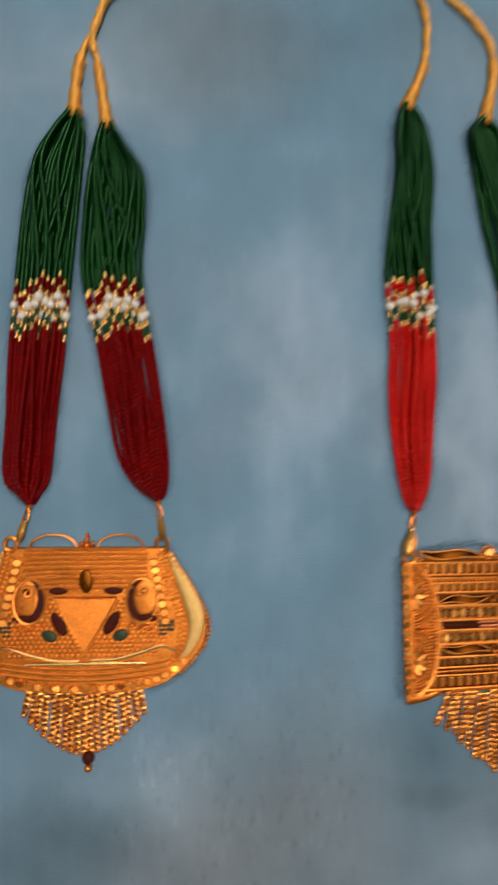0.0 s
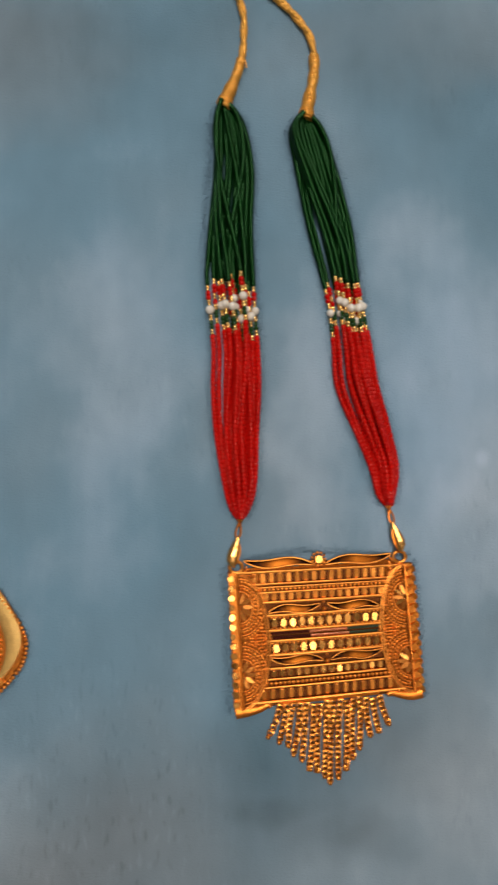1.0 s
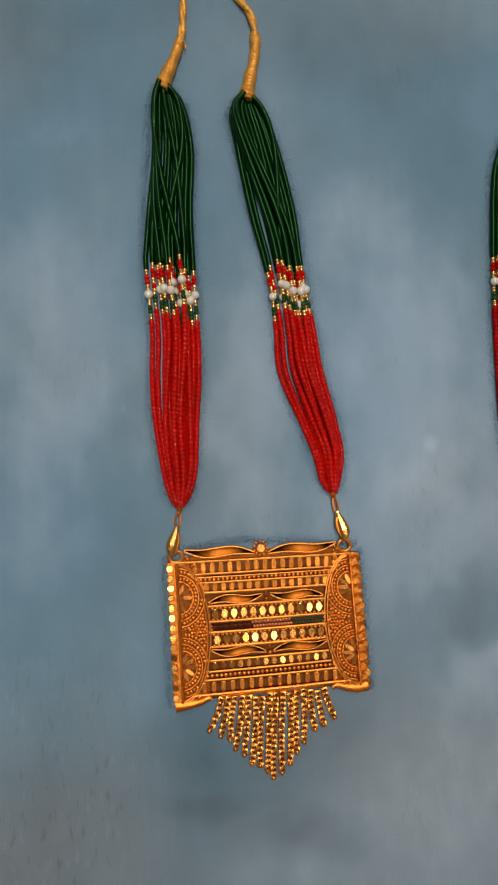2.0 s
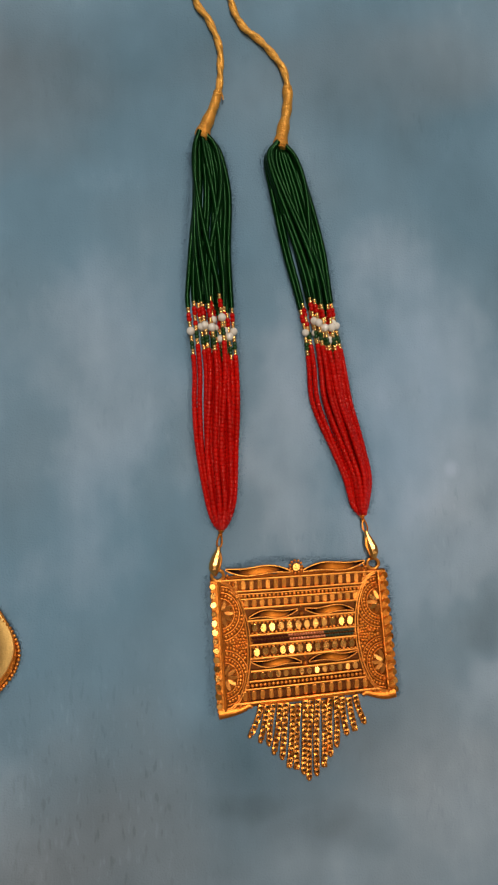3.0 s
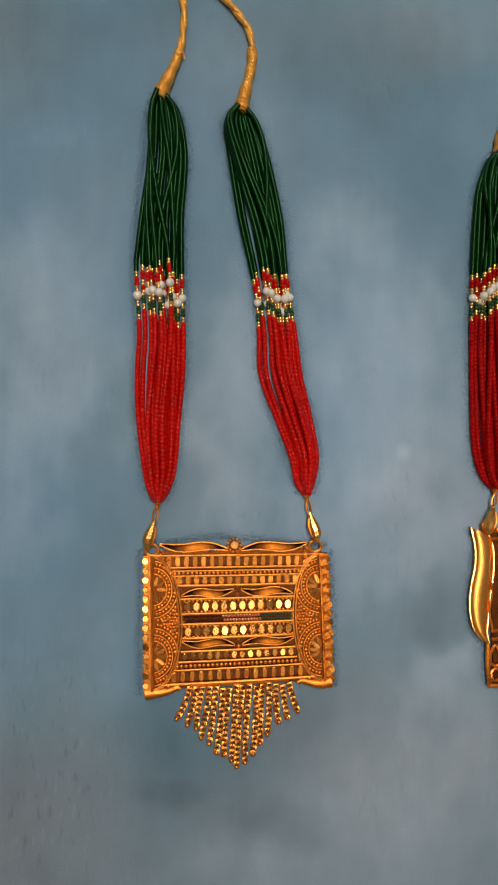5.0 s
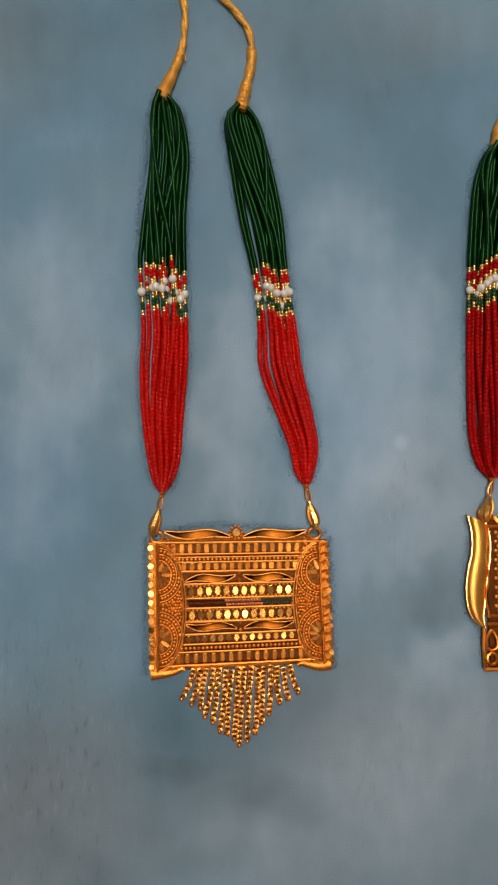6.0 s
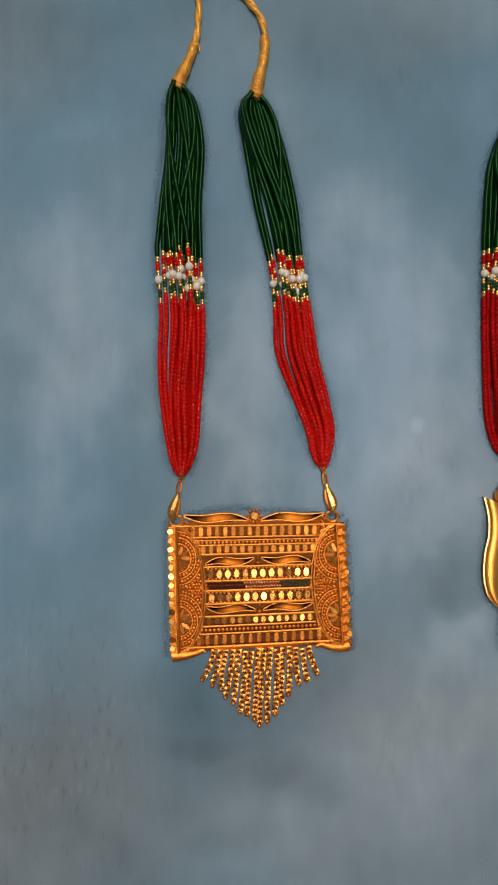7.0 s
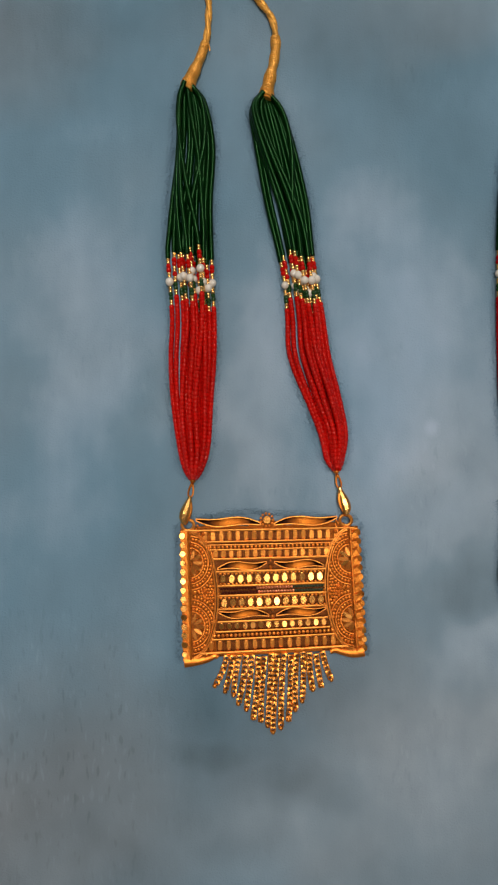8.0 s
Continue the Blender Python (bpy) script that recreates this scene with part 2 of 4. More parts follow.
# ---- mesh building, in millimetres ----
class Shape:
    """Collects vertices and faces of one mesh, in millimetres."""

    def __init__(self):
        self.v, self.f = [], []

    def add(self, verts, faces):
        n = len(self.v)
        self.v.extend([tuple(p) for p in verts])
        self.f.extend([tuple(i + n for i in face) for face in faces])

    def rings(self, loops, closed=False, caps=True):
        """Skins loops of equally many points."""
        k = len(loops[0])
        verts = [p for loop in loops for p in loop]
        faces = []
        count = len(loops)
        for a in range(count if closed else count - 1):
            b = (a + 1) % count
            for i in range(k):
                j = (i + 1) % k
                faces.append((a * k + i, a * k + j, b * k + j, b * k + i))
        if caps and not closed:
            faces.append(tuple(range(k))[::-1])
            faces.append(tuple((count - 1) * k + i for i in range(k)))
        self.add(verts, faces)

    def tube(self, pts, radius, seg=8, closed=False, flat=1.0, twist=0.0, lobes=0, ridge=0.0):
        """A round bar along points; radius is a number or a function of the share along it; lobes and ridge give it a rope's surface."""
        pts = np.array(pts, float)
        n = len(pts)
        if closed:
            tan = np.roll(pts, -1, 0) - np.roll(pts, 1, 0)
        else:
            tan = np.gradient(pts, axis=0)
        tan /= np.maximum(np.linalg.norm(tan, axis=1, keepdims=True), 1e-9)
        up = np.array((0.0, 0.0, 1.0))
        loops = []
        length = 0.0
        for i in range(n):
            if i:
                length += np.linalg.norm(pts[i] - pts[i - 1])
            t = tan[i]
            u = up if abs(t[2]) < 0.9 else np.array((0.0, 1.0, 0.0))
            side = np.cross(t, u)
            side /= np.linalg.norm(side)
            nor = np.cross(side, t)
            r = radius(i / max(1, n - 1)) if callable(radius) else radius
            loop = []
            for k in range(seg):
                a = 2 * math.pi * k / seg
                rr = r * (1 + ridge * math.sin(lobes * a + twist * length)) if ridge else r
                loop.append(pts[i] + side * math.cos(a) * rr + nor * math.sin(a) * rr * flat)
            loops.append(loop)
        self.rings(loops, closed)

    def turned(self, c, axis, profile, seg=8):
        """A turned piece: profile of (along, radius) about the axis through c."""
        t = Vector(axis).normalized()
        u = t.orthogonal().normalized()
        w = t.cross(u)
        c = Vector(c)
        self.rings([[c + t * h + (u * math.cos(2 * math.pi * k / seg) + w * math.sin(2 * math.pi * k / seg)) * r for k in range(seg)] for h, r in profile])

    def bead(self, c, axis, length, r, seg=8, waist=0.7):
        """A drum-shaped bead; waist: how wide its ends are."""
        h = length / 2
        sh = 1 - (1 - waist) * 0.24
        self.turned(c, axis, [(-h, r * waist), (-h * 0.6, r * sh), (0, r), (h * 0.6, r * sh), (h, r * waist)], seg)

    def ball(self, c, r, seg=10, n=7, flat=1.0):
        self.turned(c, (0, 0, 1), [(-math.cos(math.pi * i / (n - 1)) * r * flat, max(0.02 * r, math.sin(math.pi * i / (n - 1)) * r)) for i in range(n)], seg)

    def cut(self, c, rx, ry, h, angle=0.0, tilt=(0, 0), seg=14, power=1.0):
        """A facet-cut stud: an upright rim with a bevel and a flat, slightly tilted top."""
        ca, sa = math.cos(angle), math.sin(angle)
        loops = []
        for z, k in ((0, 1.0), (h * 0.6, 1.0), (h * 0.9, 0.93), (h, 0.82)):
            loop = []
            for i in range(seg):
                a = 2 * math.pi * i / seg
                cx, sx = math.cos(a), math.sin(a)
                x = math.copysign(abs(cx) ** power, cx) * rx * k
                y = math.copysign(abs(sx) ** power, sx) * ry * k
                lift = (tilt[0] * x + tilt[1] * y) if z > h * 0.5 else 0
                loop.append((c[0] + x * ca - y * sa, c[1] + x * sa + y * ca, c[2] + z + lift))
            loops.append(loop)
        self.rings(loops)

    def slab(self, outline, z0, z1, bevel=0.3):
        """A flat piece of the outline with a bevelled upper edge."""
        o = np.array(outline, float)
        mid = o.mean(0)
        size = np.abs(o - mid).max()
        inner = mid + (o - mid) * (1 - bevel / size)
        area = sum(o[i - 1][0] * o[i][1] - o[i][0] * o[i - 1][1] for i in range(len(o)))
        if area < 0:
            o, inner = o[::-1], inner[::-1]
        self.rings([[(*p, z0) for p in o], [(*p, z1 - bevel) for p in o], [(*p, z1) for p in inner]])

    def link(self, c, along, face, length, width, wire):
        """One square link of a box chain. face: the direction in which its opening looks."""
        a = Vector(along).normalized()
        f = Vector(face)
        f = (f - a * f.dot(a)).normalized()
        s = a.cross(f)
        c = Vector(c)
        loops = []
        for u, w in ((-1, -1), (1, -1), (1, 1), (-1, 1)):
            o = c + a * (u * length / 2) + s * (w * width / 2)
            inn = (a * u + s * w)
            loops.append([o - inn * wire + f * wire * 0.9, o + f * wire * 0.55, o - f * wire * 0.55, o - inn * wire - f * wire * 0.9])
        self.rings(loops, closed=True)

    def mesh(self, name, smooth=True, sharp=38):
        me = bpy.data.meshes.new(name)
        me.from_pydata([(x / 1000, y / 1000, z / 1000) for x, y, z in self.v], [], self.f)
        bm = bmesh.new()
        bm.from_mesh(me)
        bmesh.ops.recalc_face_normals(bm, faces=bm.faces)
        bm.to_mesh(me)
        bm.free()
        if smooth:
            me.polygons.foreach_set("use_smooth", [True] * len(me.polygons))
            me.set_sharp_from_angle(angle=radians(sharp))
        me.update()
        return me


def part(name, shape, mat, parent, label="", smooth=True, sharp=38):
    ob = new(name, shape.mesh(name, smooth, sharp))
    ob.data.materials.append(mat)
    if parent.parent and parent.parent.parent:
        parent = parent.parent
    ob.parent = parent
    return tagged(ob, label)


def piece(name, mesh, parent, place, axis, grow=1.0):
    """A small piece on shared mesh data, its z axis turned to the given axis."""
    ob = new(name, mesh)
    ob.parent = parent
    turn = Vector(axis).to_track_quat("Z", "Y").to_matrix().to_4x4()
    ob.matrix_basis = Matrix.Translation(Vector(place) / 1000) @ turn @ Matrix.Scale(grow, 4)
    return ob


def bead_mesh(name, length, r, mat, seg=10):
    s = Shape()
    s.bead((0, 0, 0), (0, 0, 1), length, r, seg)
    me = s.mesh(name, True, 75)
    me.materials.append(mat)
    return me


def pearl_mesh():
    s = Shape()
    s.ball((0, 0, 0), 1.7, 16, 10)
    me = s.mesh("pearl")
    me.materials.append(PEARL)
    return me


def grain_mesh(mat):
    s = Shape()
    s.ball((0, 0, 0), 1.0, 9, 7, 0.5)
    me = s.mesh("grain", True, 75)
    me.materials.append(mat)
    return me


GRAINS = {m.name: grain_mesh(m) for m in (GOLD, MAROON, COPPER, SLATE)}
SPACERS = {"gold": bead_mesh("gold_spacer", 1.15, 0.76, PALE), "green": bead_mesh("green_spacer", 1.4, 0.92, LEAFY), "pearl": pearl_mesh()}
for tone in (RED, CRIMSON, GARNET):
    SPACERS[tone.name] = bead_mesh("red_spacer", 1.55, 0.95, tone)


def curve_points(ctrl, step):
    """A smooth line through the control points, sampled about every step."""
    c = np.array(ctrl, float)
    c = np.vstack([2 * c[0] - c[1], c, 2 * c[-1] - c[-2]])
    out = []
    for i in range(1, len(c) - 2):
        p0, p1, p2, p3 = c[i - 1 : i + 3]
        k = max(2, int(np.linalg.norm(p2 - p1) / step))
        for j in range(k):
            t = j / k
            out.append(0.5 * (2 * p1 + (p2 - p0) * t + (2 * p0 - 5 * p1 + 4 * p2 - p3) * t**2 + (3 * p1 - p0 - 3 * p2 + p3) * t**3))
    out.append(c[-2])
    return np.array(out)


# ---- the room and the cloth ----
def setting(name, shape, mat, label, smooth=False):
    ob = new(name, shape.mesh(name, smooth))
    ob.data.materials.append(mat)
    return tagged(ob, label, kind="structure")


def box(shape, x0, x1, y0, y1, z0, z1):
    shape.rings([[(x0, y0, z), (x1, y0, z), (x1, y1, z), (x0, y1, z)] for z in (z0, z1)])


def room():
    # Unseen shell, added to close the place and give the gilt something to reflect.
    s = Shape()
    box(s, -1700, 1700, -1700, 1700, -120, -6)
    setting("floor", s, FLOOR, "plain grey floor under the cloth")
    s = Shape()
    box(s, -1700, 1700, -1700, 1700, 2400, 2500)
    setting("ceiling", s, CEIL, "unseen plain grey-beige painted ceiling")
    for name, b in (("wall_south", (-1700, 1700, -1800, -1700)), ("wall_west", (-1800, -1700, -1700, 1700)), ("wall_east", (1700, 1800, -1700, 1700))):
        s = Shape()
        box(s, *b, -6, 2400)
        setting(name, s, WALL, "unseen plain beige painted wall")
    s = Shape()
    box(s, -1700, -1350, 1700, 1800, -6, 2400)
    box(s, 250, 1700, 1700, 1800, -6, 2400)
    box(s, -1350, 250, 1700, 1800, -6, 880)
    box(s, -1350, 250, 1700, 1800, 2020, 2400)
    setting("wall_north", s, WALL, "unseen plain beige wall with a window opening")
    # Frame of the unseen window, added to go with the fill daylight.
    s = Shape()
    for b in ((-1350, -1290, 880, 2020), (190, 250, 880, 2020), (-1290, 190, 880, 940), (-1290, 190, 1960, 2020), (-580, -520, 940, 1960)):
        box(s, b[0], b[1], 1725, 1775, b[2], b[3])
    setting("unseen_window", s, FRAME, "unseen white painted window frame, open to daylight")
    # The cloth: one sheet with a rolled edge.
    s = Shape()
    loops = []
    for k, z in ((1.0, -5.5), (1.004, -3.0), (1.0, -0.6), (0.99, 0.0)):
        loop = []
        for i in range(120):
            a = 2 * math.pi * i / 120
            ca, sa = math.cos(a), math.sin(a)
            q = 620 * k / max(abs(ca), abs(sa)) + 6 * math.sin(5 * a)
            loop.append((q * ca, q * sa, z))
        loops.append(loop)
    s.rings(loops)
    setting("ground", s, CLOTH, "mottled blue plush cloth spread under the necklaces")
    # A flat ceiling lamp, out of view, added as body of the overhead light.
    lamp = tagged(new("unseen_ceiling_lamp"), "unseen long flat ceiling lamp with opal cover", "lamp")
    lamp.location = (0.1, 0.45, 2.4)
    s = Shape()
    for b in ((-140, 140, -1180, -1160), (-140, 140, 1160, 1180), (-140, -120, -1160, 1160), (120, 140, -1160, 1160)):
        box(s, *b, -40, 0)
    part("frame", s, FRAME, lamp, "white metal frame", False)
    s = Shape()
    box(s, -120, 120, -1160, 1160, -20, 0)
    part("diffuser", s, LAMP, lamp, "opal cover", False)


room()


# ---- bead strands ----
BUNDLES = []


def strands(parent, rows, band_y, count, red, rng, radius=0.98, loose=()):
    """One side of a necklace: strands from the cap to the lower eye. rows: y, middle x and half width of the bundle, from top to bottom."""
    BUNDLES.append(rows)
    rows = np.array(rows, float)
    ys = np.linspace(rows[0, 0], rows[-1, 0], 260)
    fine = curve_points(rows, 1.2)
    srt = np.argsort(fine[:, 0])
    midx = np.interp(ys, fine[srt, 0], fine[srt, 1])
    half = np.interp(ys, fine[srt, 0], fine[srt, 2])
    under = (count * 2) // 3
    for i in range(count):
        edge = i in (0, under - 1)
        apart = i in loose
        if i < under:
            # The lower layer lies side by side; loose first strands keep a little apart.
            low = -1 + 2 * i / (under - 1)
            if loose and i:
                gap = 0.62 if len(loose) > 1 else 0.72
                low = -gap + (1 + gap) * (i - 1) / (under - 2)
                if apart:
                    low = -0.78
            lay_low = lay_high = 0
            high = max(-1, min(1, low + (0 if edge else rng.uniform(-0.05, 0.05))))
            low2 = low * (0.93 if len(loose) == 1 else 0.86) if apart else low if edge else low + rng.uniform(-0.05, 0.05)
            if apart and len(loose) == 1:
                high = -0.8
        else:
            # The upper layers lie heaped on it and wander across it.
            tier = (i - under) % 2
            low = (-0.5 + 1.35 * (i - under + rng.uniform(0, 0.5)) / (count - under)) * (0.85 if tier else 1)
            lay_low = lay_high = 1 + 0.75 * tier
            high = max(-0.85, low - rng.uniform(0.5, 1.4))
            if i % 3 == 0:
                high = min(0.85, low + rng.uniform(0.5, 1.2))
            low2 = low * 0.8 + rng.uniform(-0.25, 0.2)
        phase, sway = rng.uniform(0, 6.28), rng.uniform(0.05, 0.14)
        pts = []
        for y, mx, hw in zip(ys, midx, half):
            s = (rows[0, 0] - y) / (rows[0, 0] - band_y)
            if s < 1:
                k = min(1, max(0, (s - 0.1) / 0.85))
                k = k**4 if apart and len(loose) == 1 else k * k * (3 - 2 * k)
                u = high + (low - high) * k
                lay = lay_high + (lay_low - lay_high) * k
            else:
                k = min(1, (s - 1) / ((rows[0, 0] - rows[-1, 0]) / (rows[0, 0] - band_y) - 1))
                u = low + (low2 - low) * k
                lay = lay_low
            u += sway * (1 if i >= under else 0.25) * math.sin(phase + 4.2 * s)
            x = mx + u * max(0.15, hw - radius * 0.7)
            if i in loose and s > 1.12:
                x -= (1.3 if len(loose) > 1 else 0.35) * math.sin(math.pi * min(1, (s - 1.12) / 0.75)) * (1 if i % 2 == 0 else 0.45)
            crowd = min(1.0, hw / 4.0)
            z = radius + lay * radius * 1.75 + (1 - crowd) * 0.9 + 0.25 * math.sin(phase + 9 * s)
            pts.append((x, y, max(radius, z)))
        pts = np.array(pts)
        dist = np.r_[0, np.cumsum(np.linalg.norm(np.diff(pts, axis=0), axis=1))]
        start = np.interp(-(band_y + rng.uniform(-2.6, 3.0) + (1.6 if lay_low else -0.8)), -pts[:, 1], dist)

        def place(d):
            p = np.array([np.interp(d, dist, pts[:, k]) for k in range(3)])
            q = np.array([np.interp(d + 0.6, dist, pts[:, k]) for k in range(3)])
            o = np.array([np.interp(d - 0.6, dist, pts[:, k]) for k in range(3)])
            return p, q - o

        strand = Shape()
        strand.tube(pts[::6], 0.22, 5)
        thread = part("bead_strand", strand, THREAD, parent, "thin thread strung with glass beads")
        s = Shape()
        d = 0.3
        while d < start - 0.5:
            ln = rng.uniform(1.5, 2.1)
            p, t = place(d + ln / 2)
            s.bead(p, t, ln, radius * rng.uniform(1.0, 1.012), 10, 0.992)
            d += ln
        tagged(part("green_bead_string", s, GREEN, thread, "bottle-green glass seed beads", sharp=75), kind="stuff")
        for kind in ("gold", "gold", red.name, red.name, "gold", "gold", "pearl", "gold", "gold", "green", "green", "gold", "gold"):
            if kind == "pearl" and lay_low == 0 and i % 3 == 1:
                kind = red.name
            ln = {"gold": 1.15, "green": 1.4, "pearl": 3.2}.get(kind, 1.55)
            p, t = place(d + ln / 2)
            if kind == "pearl":
                p = (p[0], p[1], max(p[2] + 0.4, 1.8))
            label = {"gold": "gold_spacer", "green": "green_spacer", "pearl": "pearl"}.get(kind, "red_spacer")
            piece(label, SPACERS[kind], thread, p, t, rng.uniform(0.82, 0.96) if kind == "pearl" else rng.uniform(0.94, 1.06))
            d += ln
        s = Shape()
        while d < dist[-1]:
            ln = rng.uniform(1.4, 1.7)
            p, t = place(d + ln / 2)
            s.bead(p, t, ln, radius * rng.uniform(1.0, 1.03), 10, 0.86)
            d += ln
        tagged(part("red_bead_string", s, red, thread, "red glass seed beads", sharp=75), kind="stuff")


def cord(parent, ctrl, rng, sleeve=17.0):
    """A gold thread cord from its wound sleeve at the beads upwards."""
    pts = curve_points([(x, y, z) for x, y, z in ctrl], 0.22)
    dist = np.r_[0, np.cumsum(np.linalg.norm(np.diff(pts, axis=0), axis=1))]
    cut = int(np.searchsorted(dist, sleeve))
    s = Shape()
    coarse, turns = rng.uniform(2, 3), sleeve / 0.78

    def girth(k):
        swell = 1 + 0.1 * math.sin(coarse * math.pi * k + 0.6) + 0.05 * math.sin(21 * k)
        wound = 1 + 0.055 * math.sin(2 * math.pi * turns * k + 1.6 * math.sin(7 * k))
        return (2.5 - 0.85 * k) * swell * wound * (0.82 if k < 0.02 else 1)

    s.tube(pts[: cut + 1], girth, 16, twist=0.9, lobes=2, ridge=0.06)
    wrap = part("wound_sleeve", s, CORD, parent, "sleeve of wound gold thread")
    # The end of the winding thread stands off the sleeve.
    s = Shape()
    x, y, z = pts[cut]
    s.tube(curve_points([(x - 0.6, y - 2.5, z + 1.0), (x + 0.8, y - 1.6, z + 1.5), (x + 1.6, y - 2.2, z + 0.9), (x + 1.7, y - 3.4, z + 0.2)], 0.3), 0.28, 6)
    part("thread_end", s, CORD, wrap, "loose end of gold thread")
    # Two plies laid round each other.
    run = pts[cut - 3 :]
    side = np.gradient(run, axis=0)
    side = np.stack([side[:, 1], -side[:, 0]], 1) / np.linalg.norm(side[:, :2], axis=1, keepdims=True)
    along = dist[cut - 3 :]
    for half in (0, math.pi):
        s = Shape()
        a = along * 0.4 + half
        ply = np.stack([run[:, 0] + side[:, 0] * 0.42 * np.cos(a), run[:, 1] + side[:, 1] * 0.42 * np.cos(a), np.maximum(run[:, 2] + 0.4 * np.sin(a), 0.95)], 1)
        s.tube(ply[::2], 1.02, 10, twist=3.0, lobes=5, ridge=0.06)
        part("cord_ply", s, CORD, parent, "twisted gold thread ply of the cord")


def knot(parent, x, y, tail):
    s = Shape()
    for a in range(3):
        loop = []
        for i in range(28):
            t = 2 * math.pi * i / 28
            p = Vector((4.7 * math.cos(t), 3.3 * math.sin(t), 0.6 * math.sin(2 * t)))
            p.rotate(Euler((0.5 * a, 0.35 * a, 1.0 * a)))
            loop.append((x + p.x, y + p.y, max(1.5, 3.6 + p.z)))
        s.tube(loop, 2.0, 9, closed=True, twist=2.1, lobes=3, ridge=0.1)
    part("knot", s, CORD, parent, "knot of gold thread cord")
    s = Shape()
    s.tube(curve_points(tail, 0.5), 1.35, 12, twist=3.4, lobes=3, ridge=0.07)
    part("cord_tail", s, CORD, parent, "loose end of gold cord")


def hook(parent, top, bottom, plain=False):
    """A gilt end bead, an eye and a claw hook that holds the pendant's ring."""
    tx, ty = top
    bx, by = bottom
    dx, dy = bx - tx, by - ty
    s = Shape()
    s.ball((tx, ty, 2.2), 1.15)
    s.ball((tx + dx * 0.1, ty + dy * 0.1, 2.2), 0.8)
    part("end_bead", s, GOLD, parent, "gilt end bead")
    s = Shape()
    ln = math.hypot(dx, dy)
    ux, uy = dx / ln, dy / ln

    def at(d, side, z):
        return (tx + ux * d - uy * side, ty + uy * d + ux * side, z)

    s.tube([at(3.9 + 2.4 * math.cos(2 * math.pi * i / 20), (0.85 + 0.25 * math.cos(2 * math.pi * i / 20)) * math.sin(2 * math.pi * i / 20), 2.5) for i in range(20)], 0.34, 7, closed=True)
    part("eye", s, GOLD, parent, "long gilt eye")
    if plain:
        s = Shape()
        s.tube([at(d, 0, 2.6 + 0.5 * math.sin(math.pi * (d - 5.6) / (ln - 5))) for d in np.linspace(5.6, ln - 0.6, 12)], lambda k: 0.8 + 0.55 * math.sin(math.pi * (0.12 + 0.7 * k)), 8, flat=0.8)
        part("bar_hook", s, CLAW, parent, "slim gilt bar hook", sharp=25)
        return
    # The claw: a knob, a ridged body that widens to a blunt jaw, and its lever.
    out = 1 if dx > 0 else -1
    s = Shape()
    loops = []
    for d, half, high, lean in ((5.7, 0.5, 0.5, 0), (6.2, 0.8, 0.8, 0), (6.9, 0.75, 0.7, 0), (8.2, 1.3, 1.0, 0.1), (10.4, 1.9, 1.5, 0.4), (12.6, 2.1, 1.7, 0.7), (14.4, 1.9, 1.5, 0.8), (15.8, 1.35, 1.2, 0.5), (16.6, 0.7, 0.7, 0.2)):
        z = 2.6 + 1.0 * min(1, (d - 5.7) / 6)
        loops.append([at(d, out * lean + half * a, z + high * c) for a, c in ((-1, -0.2), (-0.8, 0.4), (-0.35, 0.9), (0.3, 0.95), (0.8, 0.5), (1, -0.2), (0.5, -0.8), (-0.5, -0.8))])
    s.rings(loops)
    claw = part("claw", s, CLAW, parent, "faceted gilt claw hook", smooth=False)
    s = Shape()
    s.tube(curve_points([at(8.2, out * -0.7, 3.3), at(10.5, out * -1.4, 3.8), at(13, out * -1.2, 4.0), at(15.4, out * -0.5, 3.6)], 0.5), lambda k: 0.5 - 0.15 * k, 7)
    part("lever", s, BRUSHED, claw, "small gilt lever of the claw")


def fringe(parent, tops, tips, rng, z0=2.0):
    """Box chains side by side, each ending in a small ball."""
    for c, ((x0, y0), (x1, y1)) in enumerate(zip(tops, tips)):
        s = Shape()
        rise = 0.5 * (c % 2)
        n = max(4, int(math.hypot(x1 - x0, y1 - y0) / 1.72))
        bow, phase = rng.uniform(-0.5, 0.5), rng.uniform(0.1, 0.95)
        for i in range(n):
            k = min(1, (i + phase) / n)
            x = x0 + (x1 - x0) * (0.75 * k + 0.25 * k * k) + bow * math.sin(math.pi * k)
            y = y0 + (y1 - y0) * k
            z = max(1.05, z0 * (1 - k * 1.2)) + rise * (1 - 0.7 * k)
            s.link((x, y, z), (x1 - x0, y1 - y0, 0), (rng.uniform(-0.25, 0.25), rng.uniform(-0.2, 0.2), 1), 1.76, 2.08, 0.44)
            if i:
                s.link((x - (x1 - x0) / n / 2, y - (y1 - y0) / n / 2, z), (x1 - x0, y1 - y0, 0), (1, 0, rng.uniform(-0.3, 0.3)), 1.2, 1.7, 0.25)
        s.ball((x1, y1, 1.0), 0.88, 9, 7)
        part("fringe_chain", s, CHAIN, parent, "gilt box chain with a ball end")


